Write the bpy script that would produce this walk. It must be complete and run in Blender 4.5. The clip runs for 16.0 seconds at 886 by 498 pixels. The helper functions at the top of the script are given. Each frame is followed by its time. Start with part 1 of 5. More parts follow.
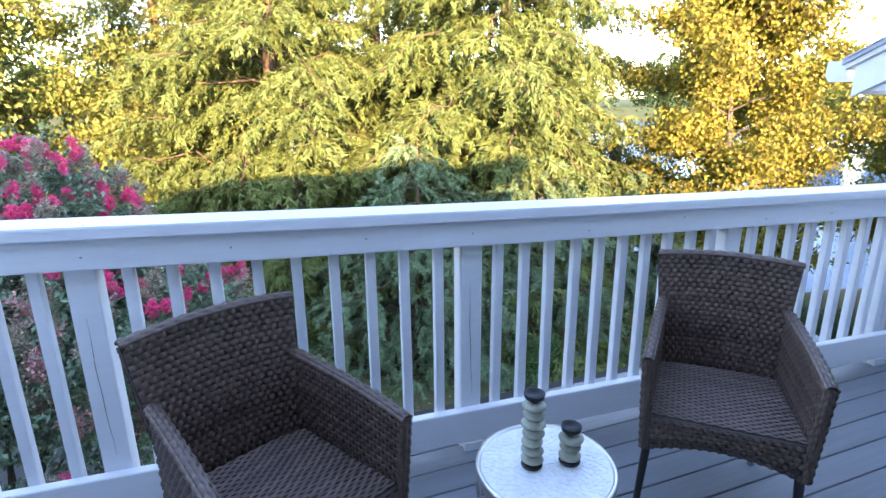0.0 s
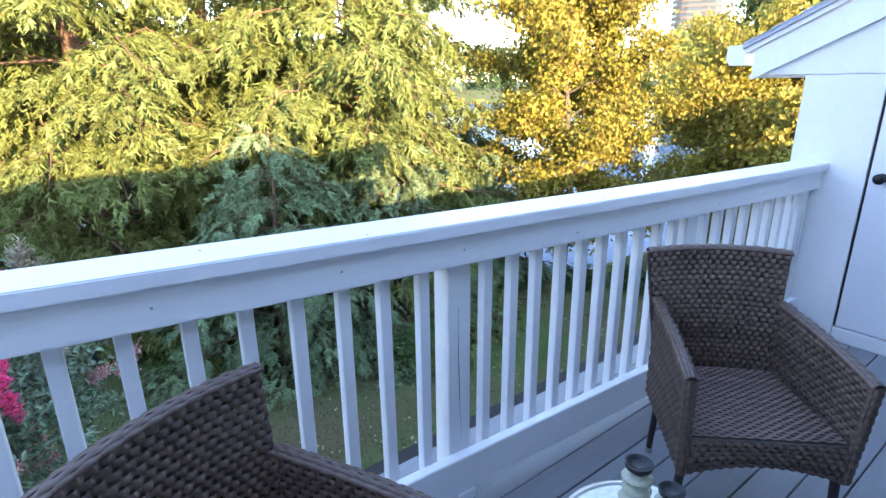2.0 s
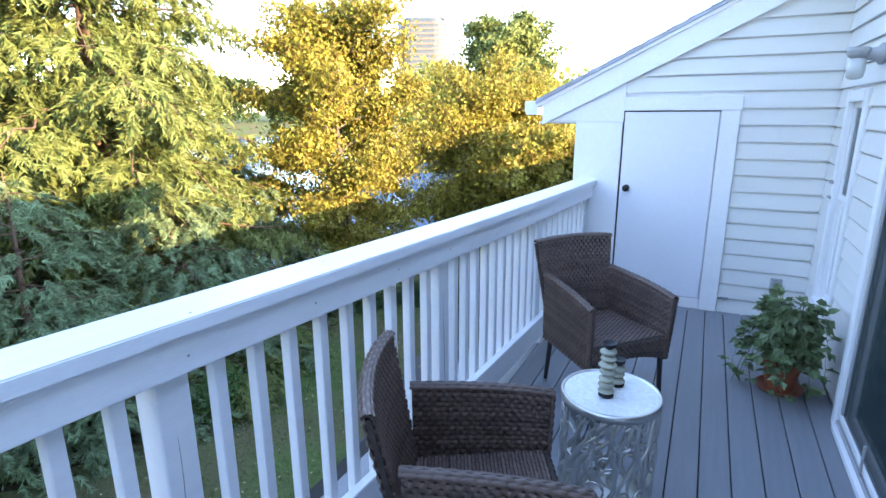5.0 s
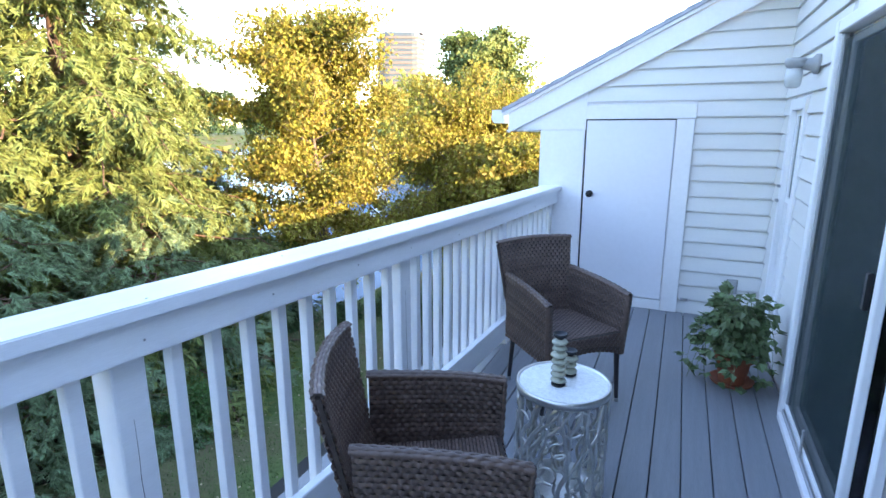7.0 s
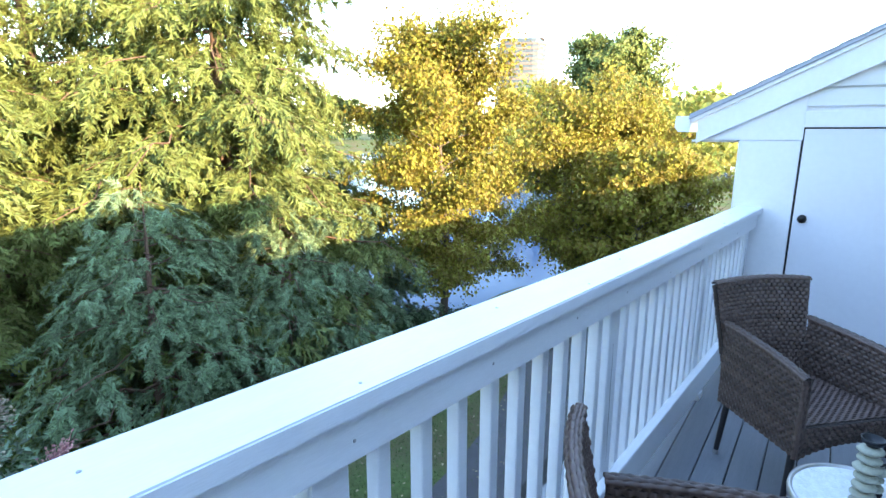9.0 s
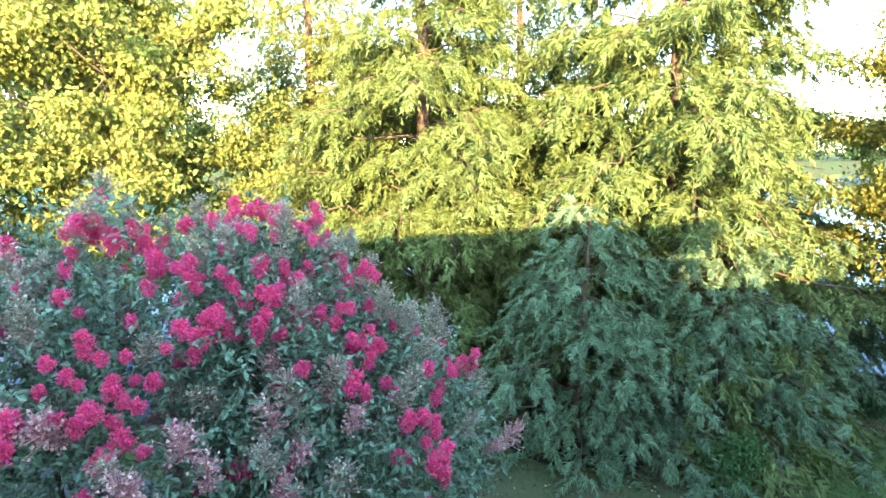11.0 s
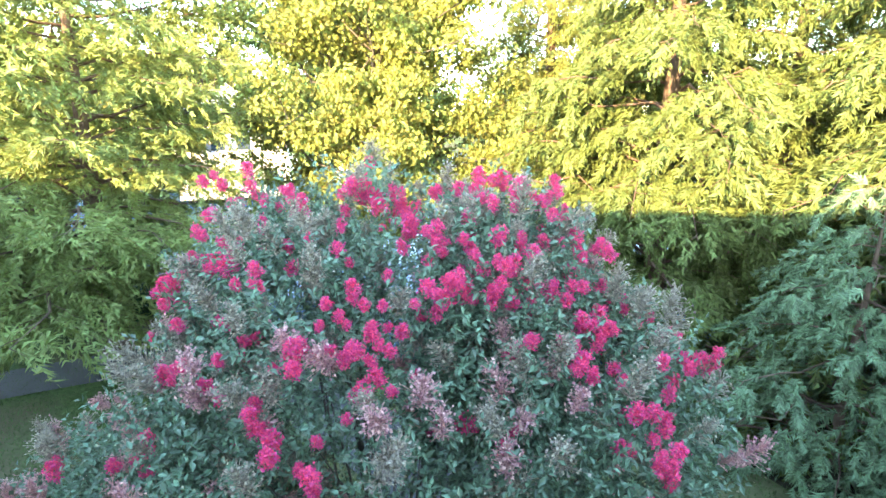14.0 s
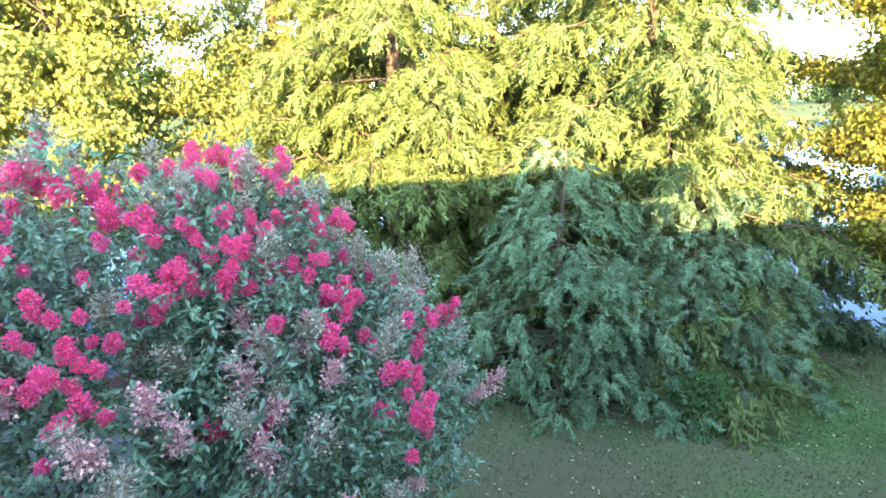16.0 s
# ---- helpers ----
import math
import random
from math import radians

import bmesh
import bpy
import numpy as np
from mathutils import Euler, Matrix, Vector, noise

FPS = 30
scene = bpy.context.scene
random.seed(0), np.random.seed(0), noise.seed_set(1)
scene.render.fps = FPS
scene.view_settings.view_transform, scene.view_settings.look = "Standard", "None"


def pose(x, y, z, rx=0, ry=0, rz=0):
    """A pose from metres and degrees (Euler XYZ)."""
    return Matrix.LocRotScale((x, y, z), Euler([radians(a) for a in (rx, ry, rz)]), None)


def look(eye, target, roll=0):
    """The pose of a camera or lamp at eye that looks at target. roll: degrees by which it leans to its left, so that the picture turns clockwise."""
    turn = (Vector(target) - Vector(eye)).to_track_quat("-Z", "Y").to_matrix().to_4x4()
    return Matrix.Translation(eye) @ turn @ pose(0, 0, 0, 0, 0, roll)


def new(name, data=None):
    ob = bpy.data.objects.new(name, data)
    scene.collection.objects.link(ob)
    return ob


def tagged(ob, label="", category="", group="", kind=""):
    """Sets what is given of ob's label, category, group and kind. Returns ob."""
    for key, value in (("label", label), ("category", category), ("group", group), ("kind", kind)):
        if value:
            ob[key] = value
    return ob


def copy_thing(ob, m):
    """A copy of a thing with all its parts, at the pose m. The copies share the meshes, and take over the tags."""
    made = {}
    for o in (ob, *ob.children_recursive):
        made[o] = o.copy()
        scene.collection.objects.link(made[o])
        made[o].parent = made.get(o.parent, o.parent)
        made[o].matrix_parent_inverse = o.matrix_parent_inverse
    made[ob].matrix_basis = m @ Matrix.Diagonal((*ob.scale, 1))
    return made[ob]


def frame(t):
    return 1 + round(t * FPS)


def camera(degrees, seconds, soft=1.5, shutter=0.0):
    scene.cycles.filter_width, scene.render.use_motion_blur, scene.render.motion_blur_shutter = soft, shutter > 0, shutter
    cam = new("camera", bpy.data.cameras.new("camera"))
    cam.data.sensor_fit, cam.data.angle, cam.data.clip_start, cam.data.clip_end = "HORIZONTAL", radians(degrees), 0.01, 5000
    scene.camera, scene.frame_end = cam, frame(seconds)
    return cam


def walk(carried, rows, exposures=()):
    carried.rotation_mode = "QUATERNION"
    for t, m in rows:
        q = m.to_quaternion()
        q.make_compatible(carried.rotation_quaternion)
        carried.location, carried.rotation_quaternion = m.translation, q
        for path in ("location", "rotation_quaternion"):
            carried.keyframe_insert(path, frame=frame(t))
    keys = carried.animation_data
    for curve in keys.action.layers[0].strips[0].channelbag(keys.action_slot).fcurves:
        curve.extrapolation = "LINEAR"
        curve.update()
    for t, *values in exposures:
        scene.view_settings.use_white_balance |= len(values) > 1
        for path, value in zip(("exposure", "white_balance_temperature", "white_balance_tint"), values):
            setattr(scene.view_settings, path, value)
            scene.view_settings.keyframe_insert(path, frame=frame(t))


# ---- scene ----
cam = camera(79.6, 16.0)
PATH = [
    (0, look((1.757, -3.366, 1.484), (-0.171, -2.641, 0.905), -0.5)),
    (0.5, look((1.737, -3.453, 1.490), (-0.134, -2.626, 0.859), -0.9)),
    (1, look((1.555, -3.486, 1.486), (-0.243, -2.526, 0.832), -0.7)),
    (1.5, look((1.351, -3.530, 1.461), (-0.361, -2.427, 0.804), -0.6)),
    (2, look((1.147, -3.576, 1.487), (-0.475, -2.336, 0.845), -0.6)),
    (2.5, look((1.015, -3.740, 1.490), (-0.502, -2.366, 0.863), -0.7)),
    (3, look((0.891, -3.974, 1.486), (-0.495, -2.464, 0.873), -0.6)),
    (3.5, look((0.806, -4.163, 1.507), (-0.433, -2.526, 0.905), -0.5)),
    (4, look((0.810, -4.388, 1.569), (-0.286, -2.646, 0.982), -0.6)),
    (4.5, look((0.860, -4.617, 1.586), (-0.123, -2.800, 1.027), -0.3)),
    (7, look((1.045, -4.719, 1.538), (0.197, -2.814, 1.057), -0.1)),
    (7.5, look((0.967, -4.559, 1.538), (0.107, -2.660, 1.056), -0.2)),
    (8, look((0.857, -4.429, 1.559), (-0.052, -2.553, 1.076), -0.3)),
    (8.2, look((0.812, -4.398, 1.556), (-0.133, -2.540, 1.074), -0.4)),
    (10.3, look((0.027, -4.646, 1.558), (-1.728, -3.763, 1.186), 0.20)),
    (10.5, look((0.066, -4.635, 1.550), (-1.762, -3.909, 1.189), -0.25)),
    (11, look((0.100, -4.629, 1.554), (-1.839, -4.286, 1.202), -0.36)),
    (11.5, look((0.109, -4.604, 1.559), (-1.861, -4.610, 1.213), -0.26)),
    (12, look((0.090, -4.582, 1.570), (-1.859, -4.858, 1.216), -0.26)),
    (12.5, look((0.078, -4.622, 1.593), (-1.835, -5.070, 1.219), -0.14)),
    (13, look((0.074, -4.711, 1.611), (-1.812, -5.239, 1.207), -0.04)),
    (13.5, look((0.056, -4.756, 1.610), (-1.821, -5.291, 1.173), -0.08)),
    (14, look((0.035, -4.749, 1.595), (-1.853, -5.219, 1.131), -0.24)),
    (14.5, look((0.015, -4.724, 1.570), (-1.896, -5.051, 1.079), -0.40)),
    (15, look((-0.010, -4.706, 1.538), (-1.940, -4.814, 1.025), -0.41)),
    (15.5, look((-0.042, -4.674, 1.513), (-1.964, -4.517, 0.983), -0.71)),
    (16, look((-0.111, -4.636, 1.489), (-1.988, -4.202, 0.949), -0.84)),
]
walk(cam, PATH, exposures=[(0.0, 3.43, 6600.0, 25.0), (3.0, 3.42, 6500.0, 23.0), (8.2, 3.36, 6400.0, 20.0), (10.3, 3.5, 6250.0, 6.0), (13.0, 4.0, 6650.0, 9.0), (16.0, 4.05, 6450.0, 9.0)])

# ---------------------------------------------------------------- light
SUN_ELEV, SUN_AZ = 12.6, 9.0   # degrees; azimuth from +x towards -y
world = bpy.data.worlds.new("sky")
scene.world = world
world.use_nodes = True
wn = world.node_tree.nodes
wl = world.node_tree.links
wn.clear()
sky = wn.new("ShaderNodeTexSky")
sky.sky_type = 'NISHITA'
sky.sun_disc = False
sky.sun_elevation = radians(SUN_ELEV)
sky.sun_rotation = radians(90 + SUN_AZ)
sky.air_density, sky.dust_density, sky.ozone_density = 1.0, 0.25, 1.3
wbg = wn.new("ShaderNodeBackground")
wbg.inputs["Strength"].default_value = 0.15
wout = wn.new("ShaderNodeOutputWorld")
wl.new(sky.outputs[0], wbg.inputs["Color"])
wl.new(wbg.outputs[0], wout.inputs["Surface"])

sun_data = bpy.data.lights.new("sun", 'SUN')
sun_data.energy = 2.7
sun_data.angle = radians(0.6)
sun_data.color = (1.0, 0.74, 0.40)
sun = new("sun", sun_data)
se, sa = radians(SUN_ELEV), radians(SUN_AZ)
sun_way = Vector((math.cos(se) * math.cos(sa), -math.cos(se) * math.sin(sa), math.sin(se)))
sun.matrix_world = look(sun_way * 60, (0, 0, 0))

# ---------------------------------------------------------------- materials
def mat(name, color, rough=0.6, metal=0.0, vary=0.12, scale=6.0, fine=60.0, bump=0.15, dist=0.004, per="", per_amt=0.0,
        stretch=(1, 1, 1), spec=0.5, trans=0.0, hue=0.0, tint=None):
    """Noise-varied principled material; per: 'object' or 'island' random shade."""
    m = bpy.data.materials.new(name)
    m.use_nodes = True
    nt = m.node_tree
    n, l = nt.nodes, nt.links
    b = n["Principled BSDF"]
    b.inputs["Roughness"].default_value = rough
    b.inputs["Metallic"].default_value = metal
    b.inputs["Specular IOR Level"].default_value = spec
    tc = n.new("ShaderNodeTexCoord")
    mp = n.new("ShaderNodeMapping")
    mp.inputs["Scale"].default_value = stretch
    l.new(tc.outputs["Object"], mp.inputs["Vector"])
    n1 = n.new("ShaderNodeTexNoise")
    n1.inputs["Scale"].default_value = scale
    n1.inputs["Detail"].default_value = 4
    n2 = n.new("ShaderNodeTexNoise")
    n2.inputs["Scale"].default_value = fine
    n2.inputs["Detail"].default_value = 3
    l.new(mp.outputs[0], n1.inputs["Vector"])
    l.new(mp.outputs[0], n2.inputs["Vector"])
    add = n.new("ShaderNodeMath")
    add.operation = 'ADD'
    l.new(n1.outputs["Fac"], add.inputs[0])
    l.new(n2.outputs["Fac"], add.inputs[1])
    rng = n.new("ShaderNodeMapRange")
    rng.inputs["From Min"].default_value, rng.inputs["From Max"].default_value = 0.6, 1.4
    rng.inputs["To Min"].default_value, rng.inputs["To Max"].default_value = 1 - vary, 1 + vary
    l.new(add.outputs[0], rng.inputs["Value"])
    val = rng.outputs[0]
    hs = n.new("ShaderNodeHueSaturation")
    hs.inputs["Color"].default_value = (*color, 1)
    if per:
        if per == "object":
            src = n.new("ShaderNodeObjectInfo").outputs["Random"]
        else:
            src = n.new("ShaderNodeNewGeometry").outputs["Random Per Island"]
        r2 = n.new("ShaderNodeMapRange")
        r2.inputs["To Min"].default_value, r2.inputs["To Max"].default_value = 1 - per_amt, 1 + per_amt
        l.new(src, r2.inputs["Value"])
        mul = n.new("ShaderNodeMath")
        mul.operation = 'MULTIPLY'
        l.new(val, mul.inputs[0])
        l.new(r2.outputs[0], mul.inputs[1])
        val = mul.outputs[0]
        if hue:
            r3 = n.new("ShaderNodeMapRange")
            r3.inputs["To Min"].default_value, r3.inputs["To Max"].default_value = 0.5 - hue, 0.5 + hue
            l.new(src, r3.inputs["Value"])
            l.new(r3.outputs[0], hs.inputs["Hue"])
    l.new(val, hs.inputs["Value"])
    col = hs.outputs[0]
    if tint:
        mx = n.new("ShaderNodeMix")
        mx.data_type = 'RGBA'
        n3 = n.new("ShaderNodeTexNoise")
        n3.inputs["Scale"].default_value = scale * 0.4
        n3.inputs["Detail"].default_value = 5
        l.new(tc.outputs["Object"], n3.inputs["Vector"])
        rr = n.new("ShaderNodeMapRange")
        rr.inputs["From Min"].default_value, rr.inputs["From Max"].default_value = 0.42, 0.62
        l.new(n3.outputs["Fac"], rr.inputs["Value"])
        l.new(rr.outputs[0], mx.inputs["Factor"])
        l.new(col, mx.inputs["A"])
        mx.inputs["B"].default_value = (*tint, 1)
        col = mx.outputs["Result"]
    l.new(col, b.inputs["Base Color"])
    if bump:
        bp = n.new("ShaderNodeBump")
        bp.inputs["Strength"].default_value = bump
        bp.inputs["Distance"].default_value = dist
        l.new(n2.outputs["Fac"], bp.inputs["Height"])
        l.new(bp.outputs[0], b.inputs["Normal"])
    if trans:
        tr = n.new("ShaderNodeBsdfTranslucent")
        l.new(col, tr.inputs["Color"])
        ms = n.new("ShaderNodeMixShader")
        ms.inputs[0].default_value = trans
        l.new(b.outputs[0], ms.inputs[1])
        l.new(tr.outputs[0], ms.inputs[2])
        l.new(ms.outputs[0], n["Material Output"].inputs["Surface"])
    return m


def glass_mat(name, tint=(0.85, 0.92, 0.9), rough=0.0):
    m = bpy.data.materials.new(name)
    m.use_nodes = True
    n, l = m.node_tree.nodes, m.node_tree.links
    n.remove(n["Principled BSDF"])
    t = n.new("ShaderNodeBsdfTransparent")
    t.inputs["Color"].default_value = (*tint, 1)
    g = n.new("ShaderNodeBsdfGlossy")
    g.inputs["Roughness"].default_value = rough
    fr = n.new("ShaderNodeFresnel")
    fr.inputs["IOR"].default_value = 1.5
    ms = n.new("ShaderNodeMixShader")
    l.new(fr.outputs[0], ms.inputs[0])
    l.new(t.outputs[0], ms.inputs[1])
    l.new(g.outputs[0], ms.inputs[2])
    l.new(ms.outputs[0], n["Material Output"].inputs["Surface"])
    return m


M_RAIL = mat("rail_white_paint", (0.78, 0.80, 0.83), 0.42, vary=0.05, scale=3, fine=40, bump=0.25, dist=0.002, stretch=(8, 1, 8), per="object", per_amt=0.03)
M_WHITE = mat("white_trim_paint", (0.80, 0.80, 0.81), 0.5, vary=0.04, scale=2.5, fine=30, bump=0.12, dist=0.002)
M_DOOR = mat("white_door_paint", (0.76, 0.77, 0.82), 0.4, vary=0.03, scale=2, fine=25, bump=0.06, dist=0.002)
M_SIDING = mat("white_vinyl_siding", (0.70, 0.70, 0.68), 0.5, vary=0.05, scale=2, fine=50, bump=0.15, dist=0.0015, stretch=(1, 1, 6), per="object", per_amt=0.035)
M_SHINGLE = mat("grey_shingles", (0.42, 0.44, 0.50), 0.9, vary=0.25, scale=8, fine=120, bump=0.5, dist=0.006)
M_DECK = mat("grey_deck_paint", (0.212, 0.225, 0.248), 0.5, vary=0.13, scale=3, fine=26, bump=0.35, dist=0.003, stretch=(14, 0.8, 5), per="object", per_amt=0.07)
# near-black painted as the shade inside seams and door gaps; cracks too
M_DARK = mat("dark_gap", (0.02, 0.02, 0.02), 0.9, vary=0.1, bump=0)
M_BLACK = mat("black_metal", (0.02, 0.02, 0.022), 0.35, metal=0.6, vary=0.1, bump=0.05)
M_VINYL = mat("white_vinyl_frame", (0.80, 0.81, 0.82), 0.35, vary=0.03, scale=3, fine=30, bump=0.04)
M_GLASS = glass_mat("door_glass", (0.62, 0.72, 0.72))
M_ROOM = mat("dim_room_paint", (0.30, 0.32, 0.33), 0.8, vary=0.08, scale=2)
M_GREYPL = mat("grey_plastic", (0.35, 0.36, 0.37), 0.5, vary=0.08, scale=10)
M_WICKER = mat("brown_resin_wicker", (0.118, 0.079, 0.064), 0.40, vary=0.3, scale=9, fine=120, bump=0.4, dist=0.001, per="island", per_amt=0.3)
M_WCORE = mat("wicker_core", (0.052, 0.037, 0.031), 0.8, vary=0.2, scale=20, bump=0.2)
M_LEG = mat("brown_chair_leg", (0.035, 0.030, 0.030), 0.4, metal=0.2, vary=0.15, scale=20, bump=0.1)
M_SILVER = mat("brushed_silver_metal", (0.62, 0.62, 0.60), 0.32, metal=0.9, vary=0.12, scale=12, fine=90, bump=0.25, dist=0.001)
M_WSEAT = mat("worn_seat_wicker", (0.170, 0.118, 0.100), 0.5, vary=0.35, scale=7, fine=90, bump=0.4, dist=0.001, per="island", per_amt=0.2)
M_PEARL = mat("pearl_mosaic_chip", (0.78, 0.80, 0.80), 0.28, vary=0.12, scale=20, fine=150, bump=0.15, dist=0.001, per="object", per_amt=0.06)
M_GROUT = mat("pearl_grout", (0.80, 0.81, 0.81), 0.6, vary=0.1, scale=30)
M_STONE = mat("pale_green_stone", (0.42, 0.43, 0.34), 0.55, vary=0.2, scale=25, fine=160, bump=0.3, dist=0.002, per="object", per_amt=0.08)
M_CUP = mat("black_iron_cup", (0.025, 0.027, 0.03), 0.4, metal=0.5, vary=0.2, scale=30, bump=0.2)
M_TERRA = mat("terracotta", (0.30, 0.09, 0.042), 0.7, vary=0.2, scale=14, fine=90, bump=0.25)
M_SOIL = mat("potting_soil", (0.03, 0.02, 0.014), 0.95, vary=0.3, scale=40, bump=0.6)
M_POTLEAF = mat("pot_plant_leaf", (0.135, 0.195, 0.085), 0.45, vary=0.2, scale=15, bump=0.15, per="island", per_amt=0.4, trans=0.2, hue=0.015)
M_STEM = mat("green_stem", (0.19, 0.24, 0.11), 0.5, vary=0.15, scale=20, bump=0.1)
M_BARK = mat("cypress_bark", (0.15, 0.095, 0.065), 0.9, vary=0.35, scale=3, fine=25, bump=0.8, dist=0.02, stretch=(3, 3, 0.5))
M_BARK2 = mat("grey_bark", (0.11, 0.088, 0.066), 0.85, vary=0.35, scale=3, fine=22, bump=0.7, dist=0.015, stretch=(2, 2, 0.6))
LEAF = {
    "cypress": mat("cypress_needles", (0.140, 0.176, 0.050), 0.6, vary=0.30, scale=0.5, fine=3, bump=0, per="island", per_amt=0.40, trans=0.2, hue=0.02, spec=0.25),
    "yellow": mat("yellow_leaves", (0.235, 0.212, 0.036), 0.5, vary=0.3, scale=0.5, fine=2, bump=0, per="island", per_amt=0.25, trans=0.42, hue=0.03, spec=0.3),
    "olive": mat("yellow_green_leaves", (0.250, 0.270, 0.070), 0.55, vary=0.25, scale=0.6, fine=4, bump=0, per="island", per_amt=0.35, trans=0.42, hue=0.03, spec=0.3),
    "crape": mat("crape_leaves", (0.155, 0.230, 0.138), 0.36, vary=0.25, scale=1.2, fine=8, bump=0, per="island", per_amt=0.45, trans=0.15, hue=0.025, spec=0.5),
    "layered": mat("layered_cypress_needles", (0.250, 0.300, 0.095), 0.55, vary=0.22, scale=0.7, fine=5, bump=0, per="island", per_amt=0.3, trans=0.3, hue=0.02, spec=0.25),
    "teal": mat("young_cypress_needles", (0.165, 0.242, 0.125), 0.55, vary=0.25, scale=0.9, fine=6, bump=0, per="island", per_amt=0.4, trans=0.25, hue=0.02, spec=0.3),
    "fresh": mat("fresh_green_leaves", (0.085, 0.17, 0.05), 0.55, vary=0.2, scale=1, fine=5, bump=0, per="island", per_amt=0.35, trans=0.25, hue=0.02, spec=0.3),
    "dark": mat("dark_green_leaves", (0.045, 0.085, 0.03), 0.55, vary=0.3, scale=0.5, fine=4, bump=0, per="island", per_amt=0.4, trans=0.2, hue=0.02, spec=0.3),
}
M_PINK = mat("pink_petals", (0.88, 0.11, 0.28), 0.55, vary=0.12, scale=5, fine=40, bump=0, per="island", per_amt=0.28, trans=0.3, hue=0.02, spec=0.2)
M_FADED = mat("faded_petals", (0.64, 0.35, 0.33), 0.6, vary=0.2, scale=5, fine=40, bump=0, per="island", per_amt=0.35, trans=0.2, hue=0.03, spec=0.2)
M_SEED = mat("seed_heads", (0.37, 0.31, 0.23), 0.7, vary=0.2, scale=8, fine=40, bump=0, per="island", per_amt=0.4, trans=0.1, hue=0.02, spec=0.2)
M_GRASS = mat("lawn", (0.085, 0.13, 0.043), 0.95, vary=0.4, scale=0.6, fine=9, bump=0.9, dist=0.05, tint=(0.125, 0.11, 0.062), spec=0.1)
M_BLADE = mat("grass_blades", (0.08, 0.13, 0.043), 0.8, vary=0.3, scale=0.5, fine=4, bump=0, per="island", per_amt=0.4, trans=0.2, spec=0.1)
M_PATH = mat("asphalt_path", (0.085, 0.085, 0.09), 0.9, vary=0.2, scale=1.5, fine=60, bump=0.5, dist=0.008)
M_TOWER = mat("tower_concrete", (0.13, 0.105, 0.095), 0.8, vary=0.08, scale=0.08, fine=0.6, bump=0)
M_TGLASS = mat("tower_windows", (0.045, 0.06, 0.075), 0.2, vary=0.1, scale=0.1, fine=0.8, bump=0)
M_BIN = mat("wooden_bin_slat", (0.30, 0.17, 0.075), 0.7, vary=0.2, scale=6, fine=30, bump=0.3, per="object", per_amt=0.2)
M_BINLID = mat("navy_bin_lid", (0.02, 0.025, 0.06), 0.4, vary=0.1, bump=0)
M_BRICK = mat("far_house_wall", (0.55, 0.50, 0.46), 0.85, vary=0.1, scale=0.5, fine=5, bump=0)

water = bpy.data.materials.new("lake_water")
water.use_nodes = True
wnn, wll = water.node_tree.nodes, water.node_tree.links
wb = wnn["Principled BSDF"]
wb.inputs["Base Color"].default_value = (0.05, 0.11, 0.22, 1)
wb.inputs["Specular IOR Level"].default_value = 0.06
wb.inputs["Roughness"].default_value = 0.12
wb.inputs["IOR"].default_value = 1.33
wtc = wnn.new("ShaderNodeTexCoord")
wno = wnn.new("ShaderNodeTexNoise")
wno.inputs["Scale"].default_value = 1.3
wno.inputs["Detail"].default_value = 4
wll.new(wtc.outputs["Object"], wno.inputs["Vector"])
wbp = wnn.new("ShaderNodeBump")
wbp.inputs["Strength"].default_value = 0.12
wbp.inputs["Distance"].default_value = 0.1
wll.new(wno.outputs["Fac"], wbp.inputs["Height"])
wll.new(wbp.outputs[0], wb.inputs["Normal"])


# ---------------------------------------------------------------- builders
def link(name, me, material=None, parent=None, label=""):
    if material is not None and not me.materials:
        me.materials.append(material)
    ob = new(name, me)
    if parent is not None:
        ob.parent = parent
    if label:
        ob["label"] = label
    return ob


def part(name, bm, material, parent=None, label="", smooth=False):
    me = bpy.data.meshes.new(name)
    bm.normal_update()
    bm.to_mesh(me)
    bm.free()
    if smooth:
        me.polygons.foreach_set("use_smooth", [True] * len(me.polygons))
    return link(name, me, material, parent, label)


def array_mesh(name, verts, faces, smooth=False):
    """Mesh from numpy verts (n,3) and faces (m,k) of one size k."""
    me = bpy.data.meshes.new(name)
    nv, (nf, k) = len(verts), faces.shape
    me.vertices.add(nv)
    me.vertices.foreach_set("co", np.asarray(verts, dtype=np.float32).ravel())
    me.loops.add(nf * k)
    me.loops.foreach_set("vertex_index", faces.astype(np.int32).ravel())
    me.polygons.add(nf)
    me.polygons.foreach_set("loop_start", np.arange(0, nf * k, k, dtype=np.int32))
    me.polygons.foreach_set("use_smooth", np.full(nf, smooth))
    me.update(calc_edges=True)
    return me


def box(bm, x0, x1, y0, y1, z0, z1, bevel=0.0, m=None):
    vs = [bm.verts.new(c) for c in ((x0, y0, z0), (x1, y0, z0), (x1, y1, z0), (x0, y1, z0), (x0, y0, z1), (x1, y0, z1), (x1, y1, z1), (x0, y1, z1))]
    fs = [bm.faces.new([vs[i] for i in f]) for f in ((3, 2, 1, 0), (4, 5, 6, 7), (0, 1, 5, 4), (1, 2, 6, 5), (2, 3, 7, 6), (3, 0, 4, 7))]
    if bevel:
        r = bmesh.ops.bevel(bm, geom=list({e for f in fs for e in f.edges}), offset=bevel, segments=1, affect='EDGES')
        vs = list({v for f in r["faces"] for v in f.verts} | {v for v in vs if v.is_valid})
    if m is not None:
        bmesh.ops.transform(bm, matrix=m, verts=[v for v in vs if v.is_valid])
    return bm


